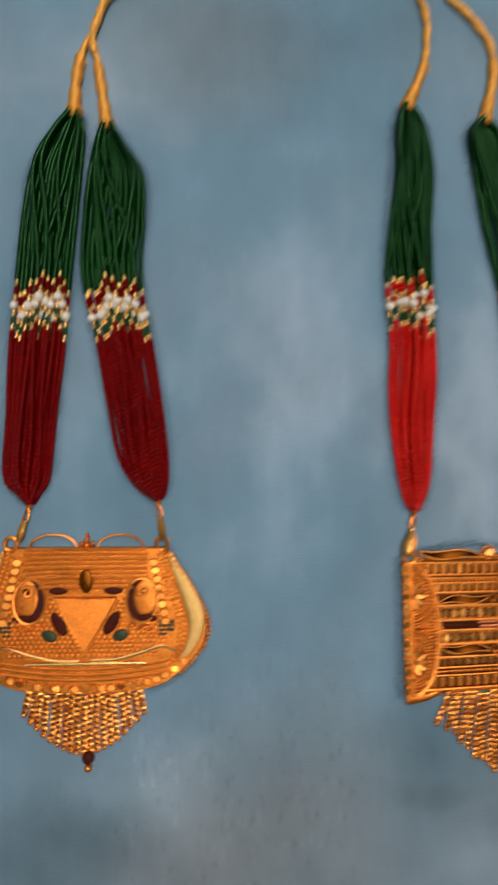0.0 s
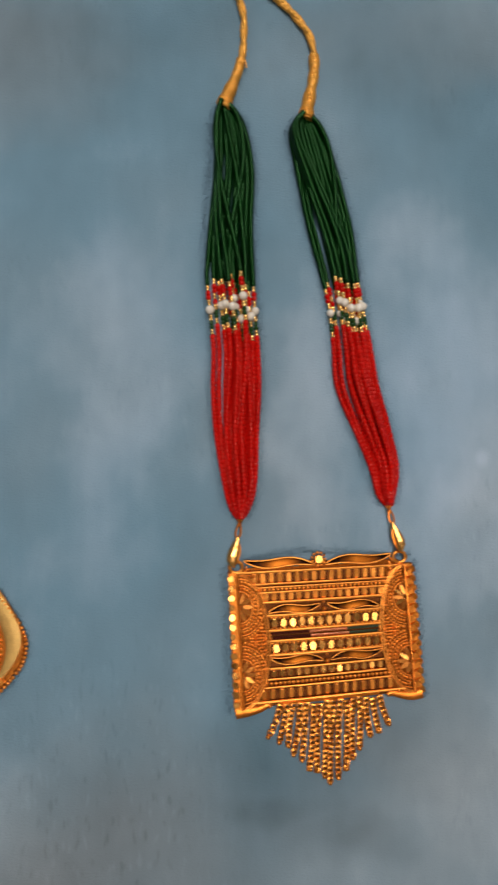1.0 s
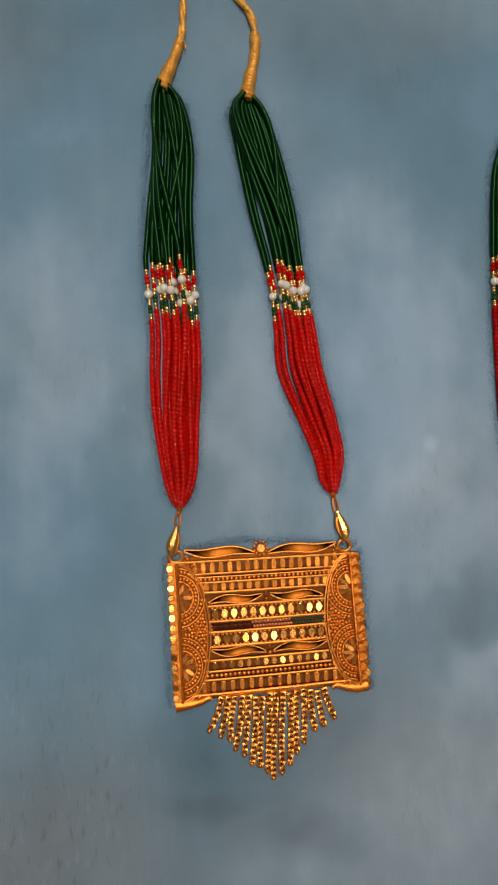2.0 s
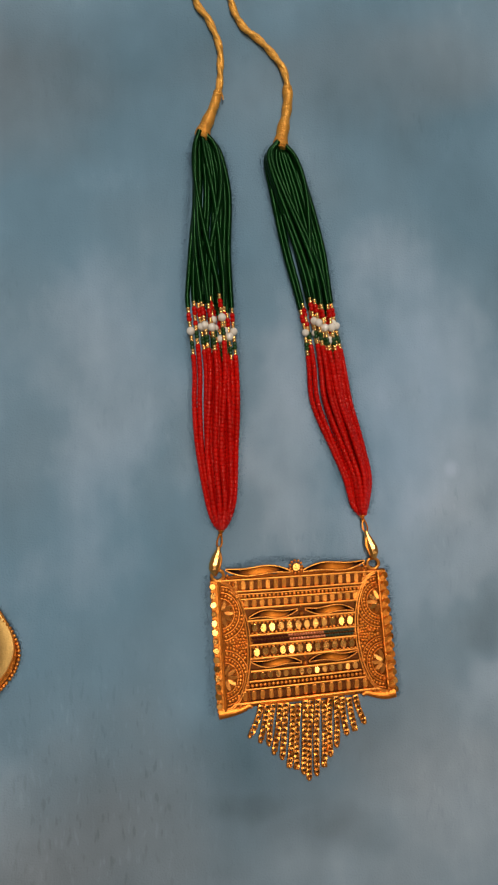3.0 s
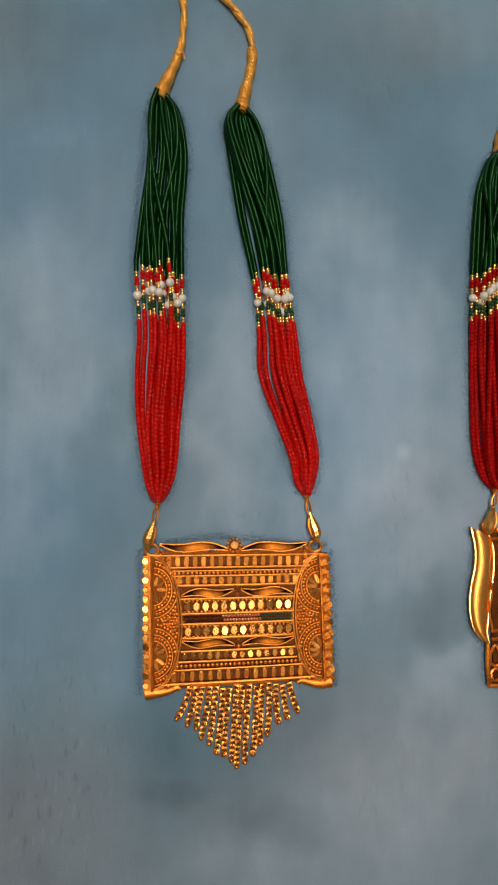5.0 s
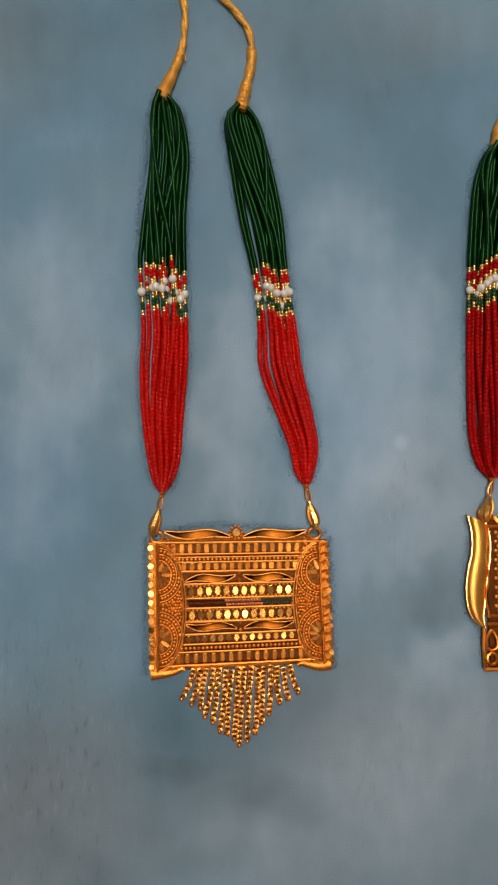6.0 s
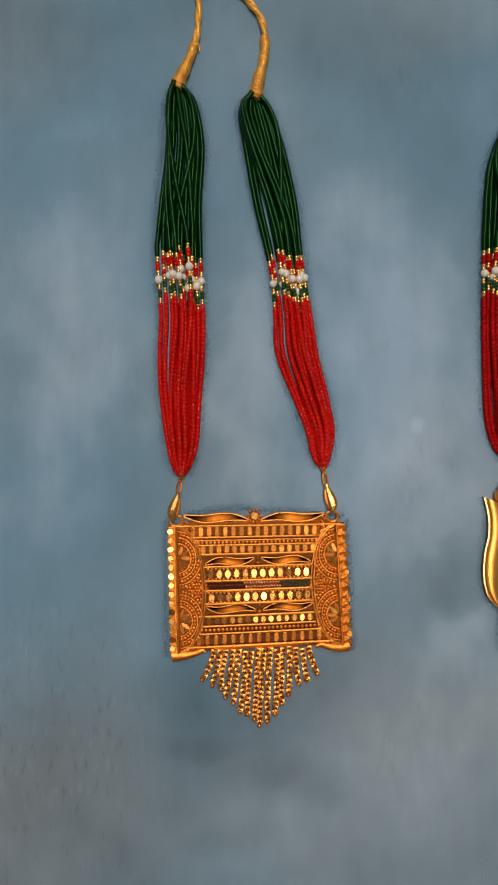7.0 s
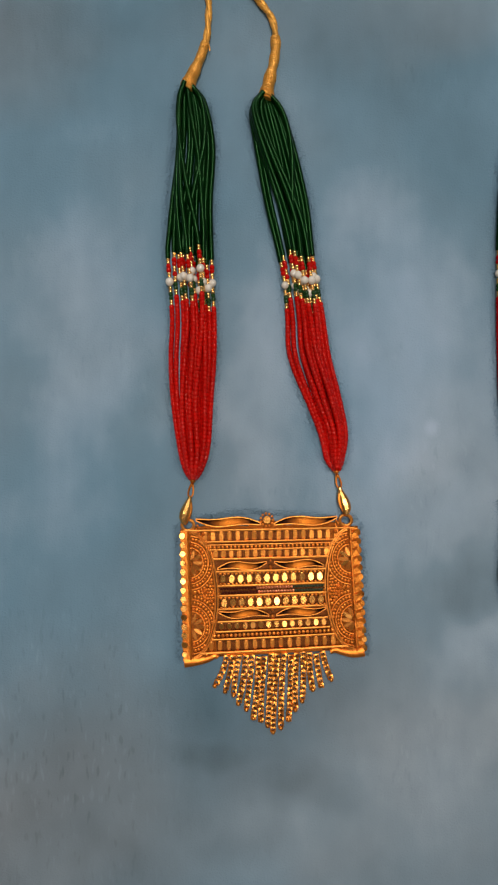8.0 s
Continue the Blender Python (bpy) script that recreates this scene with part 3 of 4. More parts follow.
def inlay(parent, ends, width, wave, z, fill, wire=0.22):
    """A wavy leaf: a raised wire outline round a glossy bed with a painted reflection."""
    (x0, y0), (x1, y1) = ends
    up, down = [], []
    for i in range(23):
        k = i / 22
        x, y = x0 + (x1 - x0) * k, y0 + (y1 - y0) * k + wave * math.sin(2 * math.pi * k)
        w = width * math.sin(math.pi * min(1, k * 0.94 + 0.03)) ** 0.7 / 2
        up.append((x, y + w))
        down.append((x, y - w))
    loop = up + down[::-1]
    s = Shape()
    s.tube([(x, y, z + 0.35) for x, y in loop], wire, 6, closed=True)
    rim = part("leaf_rim", s, BRUSHED, parent, "gilt wire rim of a wavy leaf")
    s = Shape()
    s.rings([[(*p, z - 0.5) for p in (u, d)] + [(d[0], d[1], z), ((u[0] + d[0]) / 2, (u[1] + d[1]) / 2, z - 0.35), (u[0], u[1], z)] for u, d in zip(up, down)])
    part("leaf_bed", s, fill, rim, "amber bed with a painted reflection, dark at both tips")


# ---- necklace with the rectangular pendant ----
def panel(x, y):
    """Place on the rectangular pendant: x 0..640 across, y 0..450 down."""
    a, b = x / 640, y / 450
    tl, tr, br, bl = (-31.0, -32.7), (34.9, -32.0), (37.0, -78.0), (-30.0, -81.0)
    return tuple((tl[i] * (1 - a) + tr[i] * a) * (1 - b) + (bl[i] * (1 - a) + br[i] * a) * b for i in (0, 1))


def studs(parent, y, x0, x1, n, hw, hh, z, mat, rng, name="stud", power=1.0, tilt=0.25, h=0.9, drop=(), lean=()):
    """A row of cut studs; lean: those whose face is cut aslant."""
    for i in range(n):
        if i in drop:
            continue
        s = Shape()
        px, py = panel(x0 + (x1 - x0) * i / (n - 1), y)
        s.cut((px, py, z), hw, hh, h, rng.uniform(-0.04, 0.04), (rng.uniform(-tilt, tilt), rng.uniform(-tilt, tilt) + ((rng.uniform(0.07, 0.15) if mat is BRIGHT else rng.uniform(0.12, 0.2)) if i in lean else 0)), power=power)
        part(name, s, mat, parent, sharp=12)


def seeds(parent, y, x0, x1, n, r, z, mat, rows=1, gap=0.0, name="grain"):
    for k in range(rows):
        for i in range(n):
            px, py = panel(x0 + (x1 - x0) * (i + 0.5 * (k % 2)) / (n - 1), y + k * gap)
            piece(name, GRAINS[mat.name], parent, (px, py, z), (0, 0, 1), r)


def rectangular_pendant(neck, rng):
    base = 1.0
    # Backing sheet behind the openwork, its dark colour painted for shade in the gaps.
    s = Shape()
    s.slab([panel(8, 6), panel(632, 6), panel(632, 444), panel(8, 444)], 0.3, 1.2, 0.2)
    plate = part("pendant", s, DARK_GILT, neck, "rectangular gilt openwork pendant with chain fringe")
    # Side panels and border.
    for x0, x1, name in ((0, 30, "side_border"), (610, 640, "side_border")):
        s = Shape()
        s.slab([panel(x0, 0), panel(x1, 0), panel(x1, 450), panel(x0, 450)], 0.2, 2.6, 0.5)
        part(name, s, BORDER, plate, "upright gilt border")
    for x0, x1 in ((30, 118), (522, 610)):
        s = Shape()
        s.slab([panel(x0, 8), panel(x1 if x0 < 100 else x1, 8), panel(x1, 442), panel(x0, 442)], 0.4, 1.9, 0.2)
        part("side_panel", s, ANTIQUE, plate, "gilt side panel under the fans")
    # Cross rails.
    for y, x0, x1, r in ((6, 10, 630, 0.5), (46, 70, 575, 0.42), (57, 80, 565, 0.34), (74, 95, 545, 0.42), (106, 112, 530, 0.5), (150, 125, 515, 0.5),
                         (199, 125, 515, 0.5), (233, 125, 515, 0.5), (279, 125, 515, 0.5), (322, 125, 515, 0.48), (356, 118, 520, 0.42), (382, 105, 535, 0.42), (427, 60, 580, 0.55)):
        s = Shape()
        s.tube([(*panel(x0 + (x1 - x0) * i / 12, y), 2.1 + 0.35 * math.sin(math.pi * i / 12)) for i in range(13)], r, 8)
        part("rail", s, BRUSHED, plate, "thin gilt cross rail")
    # Long bars behind each row of studs, coloured dark for the shade between them.
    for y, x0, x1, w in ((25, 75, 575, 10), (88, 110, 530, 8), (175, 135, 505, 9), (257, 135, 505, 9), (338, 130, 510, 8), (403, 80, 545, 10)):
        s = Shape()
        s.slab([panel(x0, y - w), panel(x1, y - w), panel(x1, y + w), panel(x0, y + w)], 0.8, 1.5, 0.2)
        part("stud_shade_bar", s, DARK_GILT, plate, "bar behind a row of studs, dark for the shade between them")
    studs(plate, 26, 88, 560, 17, 0.95, 1.95, 1.4, BRUSHED, rng, power=0.6, tilt=0.05, lean=range(17))
    studs(plate, 89, 124, 522, 15, 1.0, 1.5, 1.4, BRUSHED, rng, power=0.7, tilt=0.05, lean=range(14))
    studs(plate, 175, 148, 494, 12, 1.2, 1.8, 1.5, BRIGHT, rng, tilt=0.07, lean=(0, 7, 8, 9, 10))
    studs(plate, 257, 150, 494, 12, 1.25, 1.8, 1.5, BRIGHT, rng, tilt=0.1, lean=(0, 1, 2, 7, 9, 10))
    studs(plate, 338, 138, 500, 14, 1.0, 1.4, 1.5, BRIGHT, rng, tilt=0.07, lean=(0, 1, 2, 3, 4, 5))
    studs(plate, 404, 100, 530, 15, 0.9, 1.85, 1.4, BRUSHED, rng, power=0.6, tilt=0.06, lean=range(15))
    seeds(plate, 65, 92, 550, 32, 0.66, 2.4, GOLD)
    seeds(plate, 369, 112, 530, 29, 0.68, 2.4, GOLD)
    seeds(plate, 157, 140, 505, 27, 0.56, 2.4, GOLD)
    seeds(plate, 193, 140, 505, 27, 0.56, 2.4, GOLD)
    seeds(plate, 240, 140, 505, 27, 0.56, 2.4, GOLD)
    seeds(plate, 275, 140, 505, 27, 0.56, 2.4, GOLD)
    # Band of tiny beads: maroon, copper, dark green.
    seeds(plate, 209, 142, 262, 12, 0.58, 2.0, MAROON, 2, 14, "enamel_grain")
    seeds(plate, 209, 270, 392, 13, 0.58, 2.0, COPPER, 2, 14, "enamel_grain")
    seeds(plate, 209, 400, 505, 11, 0.58, 2.0, SLATE, 2, 14, "enamel_grain")
    # Leaves.
    for y, flip in ((127, 1), (300, -1)):
        inlay(plate, (panel(130, y + 12 * flip), panel(306, y - 6 * flip)), 2.7, 0.75 * flip, 2.0, LEAF)
        inlay(plate, (panel(510, y + 12 * flip), panel(334, y - 6 * flip)), 2.7, 0.75 * flip, 2.0, LEAF)
        s = Shape()
        s.ball((*panel(320, y + 10), 2.2), 0.85)
        s.ball((*panel(320, y - 12), 2.2), 0.5)
        part("centre_bead", s, GOLD, plate, "gilt bead between the leaves")
    # Fans of petals, wires and beads on the side panels.
    for cx, sgn in ((32, 1), (608, -1)):
        for cy in (116, 334):
            for rad, wire in ((47, 0.3), (65, 0.27), (84, 0.27)):
                s = Shape()
                s.tube([(*panel(cx + sgn * rad * math.cos(a), cy + rad * 1.1 * math.sin(a)), 2.1) for a in np.linspace(-1.5, 1.5, 22) if abs(cy + rad * 1.1 * math.sin(a) - 225) > 4], wire, 6)
                part("fan_wire", s, MID, plate)
            for rad, n in ((56, 15), (74.5, 19), (93, 23)):
                for a in np.linspace(-1.4, 1.4, n):
                    if (rad * math.cos(a) / 84) ** 2 + ((cy + rad * 1.1 * math.sin(a) - 225) / 208) ** 2 > 1:
                        continue
                    piece("grain", GRAINS[GOLD.name], plate, (*panel(cx + sgn * rad * math.cos(a), cy + rad * 1.1 * math.sin(a)), 2.15), (0, 0, 1), 0.62)
            for k, a in enumerate(np.linspace(-1.2, 1.2, 5)):
                s = Shape()
                px, py = panel(cx + sgn * 28 * math.cos(a), cy + 28 * math.sin(a))
                s.cut((px, py, 1.7), 2.0, 0.8, 0.9, -sgn * a if sgn > 0 else a, (rng.uniform(0.05, 0.3), rng.uniform(-0.3, 0.3)))
                part("petal", s, BRIGHT if sgn < 0 and (k, cy) in ((1, 116), (3, 116), (1, 334)) else PETAL, plate, sharp=12)
            s = Shape()
            for dx, dy in ((50, -98), (50, 98), (8, -60), (8, 60)):
                s.ball((*panel(cx + sgn * dx, cy + dy), 2.2), 0.8, 8, 6)
            part("corner_boss", s, GOLD, plate)
        for j in range(40):
            for i in range(9):
                x, y = 8 + 9.5 * (i + 0.5 * (j % 2)), 22 + 10.4 * j
                if (x / 81) ** 2 + ((y - 225) / 204) ** 2 < 1 and min(math.hypot(x, (y - cy) / 1.1) for cy in (116, 334)) > 99:
                    piece("grain", GRAINS[GOLD.name], plate, (*panel(cx + sgn * x, y), 2.1), (0, 0, 1), 0.55)
        for rx, ry in ((88, 213), (97, 219)):
            s = Shape()
            s.tube([(*panel(cx + sgn * rx * math.cos(a), 225 + ry * math.sin(a)), 2.3) for a in np.linspace(-1.5, 1.5, 40)], 0.34, 7)
            part("arch_wire", s, BRUSHED, plate, "gilt wire arch round both fans")
        s = Shape()
        s.tube([(*panel(cx - sgn * 4, 6 + 438 * i / 10), 2.7) for i in range(11)], 0.42, 7)
        part("inner_rail", s, GOLD, plate, "upright gilt rail")
        for dx in (100, 118):
            s = Shape()
            s.ball((*panel(cx + sgn * (dx - 18), 225), 2.1), 0.7, 8, 6)
            s.ball((*panel(cx + sgn * (dx - 18), 212), 2.0), 0.45, 8, 6)
            s.ball((*panel(cx + sgn * (dx - 18), 238), 2.0), 0.45, 8, 6)
            part("rosette", s, GOLD, plate)
    # Edge studs.
    for i in range(14):
        s = Shape()
        px, py = panel(7, 22 + 402 * i / 13)
        s.cut((px, py, 1.9), rng.uniform(1.05, 1.3), rng.uniform(1.15, 1.5), 1.3, rng.uniform(-0.3, 0.5), (rng.uniform(-0.2, 0.0) if i not in (9, 12) else 0.25, rng.uniform(-0.1, 0.14)), 12)
        part("edge_stud", s, BRIGHT, plate, sharp=12)
        s = Shape()
        px, py = panel(640, 22 + 415 * i / 13)
        s.cut((px, py, 1.2), 1.0, 1.25, 1.4, 0.2, (-0.15 + rng.uniform(-0.1, 0.1), rng.uniform(-0.2, 0.2)), 12)
        part("edge_stud", s, GOLD if i < 11 else BRIGHT, plate)
        s = Shape()
        s.tube([(*panel(636, 12 + 415 * i / 13), 2.2), (*panel(618, 20 + 415 * i / 13), 2.8)], 0.5, 6)
        part("edge_ridge", s, GOLD, plate)
    # Lower corner scrolls.
    for pts in (((4, 452), (40, 452), (80, 448), (112, 438), (122, 444)), ((636, 448), (600, 454), (565, 448), (535, 440), (518, 446))):
        s = Shape()
        s.tube(curve_points([(*panel(*p), 1.7) for p in pts], 0.6), lambda k: 2.2 * (1 - 0.6 * k), 10, flat=0.6)
        scroll = part("corner_scroll", s, MID, plate, "brushed gilt scroll")
        s = Shape()
        for k in range(16):
            a, b = pts[0], pts[2]
            s.ball((*panel(a[0] + (b[0] - a[0]) * k / 15, a[1] + 8 + (b[1] - a[1]) * k / 15), 1.5), 0.3, 6, 5)
        part("milled_edge", s, GOLD, scroll)
    # Crest: flower, two leaves and the corner rings.
    s = Shape()
    s.slab([panel(20, 6), panel(50, -6), panel(130, -14), panel(240, -6), panel(300, -30), panel(325, -30), panel(385, -6), panel(470, -16), panel(590, -14), panel(620, 6)], 0.4, 1.6, 0.2)
    part("crest_plate", s, ANTIQUE, plate, "gilt crest behind the leaves")
    inlay(plate, (panel(58, -32), panel(290, -14)), 3.0, -0.75, 2.1, LEAF, 0.26)
    inlay(plate, (panel(566, -34), panel(338, -12)), 3.0, -0.75, 2.1, LEAF, 0.26)
    s = Shape()
    px, py = panel(313, -28)
    s.cut((px, py, 1.8), 1.6, 1.6, 1.2, 0, (0.12, 0.05), 18)
    flower = part("flower", s, BRIGHT, plate, "round polished boss with a beaded ring", sharp=12)
    s = Shape()
    for k in range(11):
        s.ball((px + 2.3 * math.cos(k * 0.571), py + 2.3 * math.sin(k * 0.571), 2.0), 0.55, 7, 5)
    part("bead_ring", s, GOLD, flower)
    for cx, cy in ((28, -14), (598, -22)):
        s = Shape()
        px, py = panel(cx, cy)
        s.tube([(px + 2.2 * math.cos(2 * math.pi * i / 20), py + 2.0 * math.sin(2 * math.pi * i / 20), 1.9) for i in range(20)], 0.62, 8, closed=True)
        part("corner_ring", s, BRUSHED, plate, "gilt corner ring")
        s = Shape()
        for k in range(5):
            s.ball((*panel(cx + (34 if cx < 300 else -34) + 6 * math.sin(k * 2), cy + 2 + 7 * k), 2.0), 0.55, 7, 5)
        part("corner_boss", s, GOLD, plate)
    # Fringe.
    tips = [(240, 702), (276, 722), (306, 735), (322, 765), (350, 785), (374, 815), (400, 822), (424, 842), (442, 864), (470, 850), (497, 822), (521, 788), (545, 758), (583, 718), (612, 704), (648, 684)]
    place = lambda c: (0.1056 * c[0] - 43.87, -0.1045 * c[1] - 17.0)
    tops = [place((282 + 334 * i / 15, 598 - 16 * i / 15)) for i in range(16)]
    s = Shape()
    s.tube([(x, y + 0.8, 1.7) for x, y in tops], 0.8, 7)
    part("fringe_rail", s, GOLD, plate, "gilt rail that carries the fringe")
    fringe(plate, tops, [place(t) for t in tips], rng)


def necklace_scarlet():
    rng = random.Random(4)
    neck = tagged(new("necklace"), "green and scarlet beaded necklace with rectangular gilt pendant", "necklace", "necklaces on the cloth")
    strands(neck, [(136.5, -28, 1.6), (130, -26.6, 5.7), (113, -25.6, 7.8), (90.5, -27.2, 8.5), (70.5, -27.2, 9), (47, -26, 8.6), (31.8, -26.4, 8.8), (15.4, -26.8, 7.9), (-2, -26.1, 6.1), (-10, -26.2, 4), (-13.6, -26.2, 1.8)], 70.5, 15, RED, rng, loose=(0,))
    strands(neck, [(132.5, 2.0, 1.6), (126.7, 2.1, 6.3), (113.2, 5.2, 7.8), (90.7, 9.8, 8.3), (69.4, 13.4, 6.9), (48, 16.5, 6.8), (32.5, 17.8, 7.6), (17, 22, 7.2), (3, 26, 5.8), (-7, 26.6, 3.8), (-10.6, 27.2, 1.8)], 69.4, 15, RED, rng, loose=(0, 1))
    cord(neck, [(-28.3, 134.5, 2.2), (-26, 140, 2.2), (-23, 147, 2), (-20.6, 155, 1.7), (-19.8, 164, 1.5), (-20.0, 172, 1.5), (-23.6, 182, 1.5), (-28.5, 190, 1.5), (-29, 205, 1.5), (-24, 222, 1.7), (-20, 232, 2.6)], rng, 20)
    cord(neck, [(1.9, 130.5, 2.2), (3.2, 137, 2.2), (5.3, 146, 2), (6.0, 153, 1.7), (4.6, 163, 1.5), (-2.8, 173, 1.5), (-10.6, 180, 1.5), (-14.7, 190, 1.5), (-15.5, 205, 1.5), (-16, 222, 1.7), (-18, 232, 2.6)], rng, 25)
    knot(neck, -19, 234, [(-19, 236, 2.5), (-17, 246, 1.5), (-21, 260, 1.5), (-18, 275, 1.5)])
    hook(neck, (-26.3, -14.6), (-29.2, -31.5))
    hook(neck, (27.2, -11.6), (30.4, -29.0))
    rectangular_pendant(neck, rng)


necklace_scarlet()


# ---- necklace with the bell-shaped pendant ----
def bell_pendant(neck, rng):
    cx, ty = -142.6, -27.0
    at = lambda x, y: (cx + x * 1.04, ty + y)
    half = curve_points([(26, 0), (28.5, -5), (32.3, -11), (38.2, -20), (40.4, -27), (39.3, -33), (36, -38), (29, -45), (21, -48.5), (9, -49.8), (0, -50)], 1.4)
    outline = [at(x, y) for x, y in half] + [at(-x, y) for x, y in half[::-1][1:]]
    s = Shape()
    s.slab(outline, 0.3, 1.9, 0.5)
    plate = part("pendant", s, BORDER, neck, "bell-shaped gilt filigree pendant with enamel petals")
    for sg in (1, -1):
        # Smooth wing between two wires, beaded along the outer edge.
        line = curve_points([(27.5, -2), (29.6, -7), (33.0, -14), (36.0, -22), (36.6, -28), (34.8, -34), (31.5, -39)], 0.8)
        wide = lambda k: 0.5 + 2.6 * math.sin(math.pi * (0.05 + 0.88 * k)) ** 1.2
        s = Shape()
        s.tube([(*at(sg * x, y), 2.0) for x, y in line], wide, 14, flat=0.14)
        wing = part("wing", s, WING, plate, "smooth satin gilt wing")
        for side in (-1, 1):
            s = Shape()
            s.tube([(*at(sg * (x + side * wide(i / (len(line) - 1))), y), 2.2) for i, (x, y) in enumerate(line)], 0.3, 7)
            part("wing_wire", s, BRUSHED, wing)
        s = Shape()
        for x, y in half[::1]:
            if y > -44:
                s.ball((*at(sg * (x + 0.5), y), 1.9), 0.68, 8, 6, 0.8)
        part("milled_edge", s, BRUSHED, plate)
        for k in range(8):
            s = Shape()
            s.cut((*at(sg * (22.2 + 0.6 * k), -5 - 2.9 * k), 2.4), 1.6, 1.25, 1.0, 0, (rng.uniform(-0.1, 0.1), rng.uniform(-0.1, 0.1)), 12)
            part("stud", s, BRUSHED, plate, sharp=12)
        s = Shape()
        for k in range(25):
            for row in (0, 1.75):
                x, y = np.interp(k / 24, np.linspace(0, 1, len(line)), line[:, 0]), np.interp(k / 24, np.linspace(0, 1, len(line)), line[:, 1])
                s.ball((*at(sg * (x - wide(k / 24) - 1.1 - row), y - 0.4 * row), 1.9), 0.72, 7, 6, 0.7)
        part("grain_rows", s, GOLD, plate, "two rows of gilt grains")
        # Oval ring with an enamel bead.
        s = Shape()
        s.tube([(*at(sg * (18.2 + 5.2 * math.cos(a)), -18.4 + 7.6 * math.sin(a)), 2.3) for a in np.linspace(0, 6.28, 30)[:-1]], 0.5, 7, closed=True)
        oval = part("oval_ring", s, BRUSHED, plate, "gilt oval ring")
        s = Shape()
        s.cut((*at(sg * 18.2, -18.4), 1.7), 4.9, 7.2, 0.4, 0, (0, 0))
        part("oval_bed", s, MAROON, oval, "dark enamel bed")
        s = Shape()
        s.cut((*at(sg * 19.4, -17.4), 1.95), 4.1, 6.3, 0.5, 0, (0.04, 0.02))
        part("oval_disc", s, MID, oval, "gilt disc inside the oval")
        s = Shape()
        s.cut((*at(sg * 20.5, -24.2), 1.9), 3.4, 1.2, 0.7, sg * -0.1, (0.1, 0.1))
        part("enamel_petal", s, MAROON, plate, "maroon enamel petal")
        s = Shape()
        s.cut((*at(sg * 8.6, -26), 1.9), 4.4, 2.0, 1.2, sg * 1.0, (0.1, 0.1))
        part("enamel_petal", s, MAROON, plate, "maroon enamel petal")
        s = Shape()
        s.cut((*at(sg * 11.6, -30), 1.9), 2.8, 1.9, 1.3, sg * 0.4, (0.1, 0.1))
        part("enamel_petal", s, SLATE, plate, "green enamel petal")
        s = Shape()
        s.cut((*at(sg * 9, -14.8), 2.1), 3.2, 1.3, 0.9, 0, (0, 0))
        part("slot", s, MAROON, plate, "dark pierced slot")
        s = Shape()
        for k in range(8):
            s.ball((*at(sg * (15 + 0.9 * k), -27 + 0.9 * (k % 3) - 0.7 * k * 0.3), 2.0), 0.75, 8, 6)
        part("beaded_motif", s, GOLD, plate)
        s = Shape()
        s.tube(curve_points([(*at(sg * 2, -38.5), 2.2), (*at(sg * 10, -38.2), 2.3), (*at(sg * 18, -36.2), 2.3), (*at(sg * 25, -34), 2.2), (*at(sg * 30, -35.8), 2.0)], 0.7), 0.55, 7)
        part("wave_wire", s, PALE, plate, "bright waved wire")
        for k in range(11):
            s = Shape()
            x, y = 3 + 2.95 * k, -47.9 + 0.055 * k * k + 0.0065 * max(0, k - 5) ** 3 * 4
            s.cut((*at(sg * x, y), 1.8), 1.35, 1.3, 1.0, 0, (rng.uniform(-0.12, 0.12), rng.uniform(-0.15, 0.15)), 12)
            part("stud", s, BRUSHED if k % 3 else GOLD, plate, sharp=12)
        for k in range(14):
            piece("enamel_grain", GRAINS[SLATE.name], plate, (*at(sg * (24.6 + 1.35 * (k % 4)), -25.6 - 1.4 * (k // 4)), 2.1), (0, 0, 1), 0.7)
        # A scroll of wire by the oval ring.
        s = Shape()
        s.tube([(*at(sg * (18.6 + (3.0 - 0.36 * a) * math.cos(a + 0.6)), -15.2 + (3.0 - 0.36 * a) * math.sin(a + 0.6)), 2.5) for a in np.linspace(0, 6.6, 34)], 0.42, 7)
        part("scroll_wire", s, BRUSHED, plate, "curled gilt wire")
        s = Shape()
        s.cut((*at(sg * 19.2, -15.0), 2.0), 1.3, 1.3, 0.7, 0, (0.1, 0.1))
        part("oval_bead", s, DARK_GILT, plate)
        # Crest wires.
        s = Shape()
        s.tube([(*at(sg * (11 - 7.6 * math.cos(a)), 4.4 * math.sin(a)), 1.6) for a in np.linspace(0, math.pi, 18)], 0.4, 7)
        part("crest_arc", s, BRUSHED, plate, "thin gilt wire arc")
        s = Shape()
        s.tube([(*at(sg * 24.8 + 2.0 * math.cos(a), 1.2 + 2.3 * math.sin(a)), 1.8) for a in np.linspace(0, 6.28, 20)[:-1]], 0.65, 8, closed=True)
        part("corner_ring", s, GOLD, plate)
    for k in range(9):
        s = Shape()
        y = -0.6 - 1.65 * k
        w = 20 - (4.5 if k > 6 else 0)
        s.tube([(*at(x, y), 2.0) for x in np.linspace(-w, w, 9)], 0.45 if k % 2 else 0.6, 7)
        part("rail", s, MID, plate)
    s = Shape()
    s.slab([at(-10.5, -16.8), at(10.5, -16.8), at(6, -26), at(0, -36), at(-6, -26)], 1.6, 3.2, 0.8)
    tri = part("centre_triangle", s, MID, plate, "raised gilt triangle")
    s = Shape()
    s.tube([(*at(x, y), 3.0) for x, y in ((-10, -17.2), (0, -17.2), (10, -17.2), (5.6, -26), (0, -35.4), (-5.6, -26))], 0.4, 7, closed=True)
    part("triangle_rim", s, MID, plate)
    s = Shape()
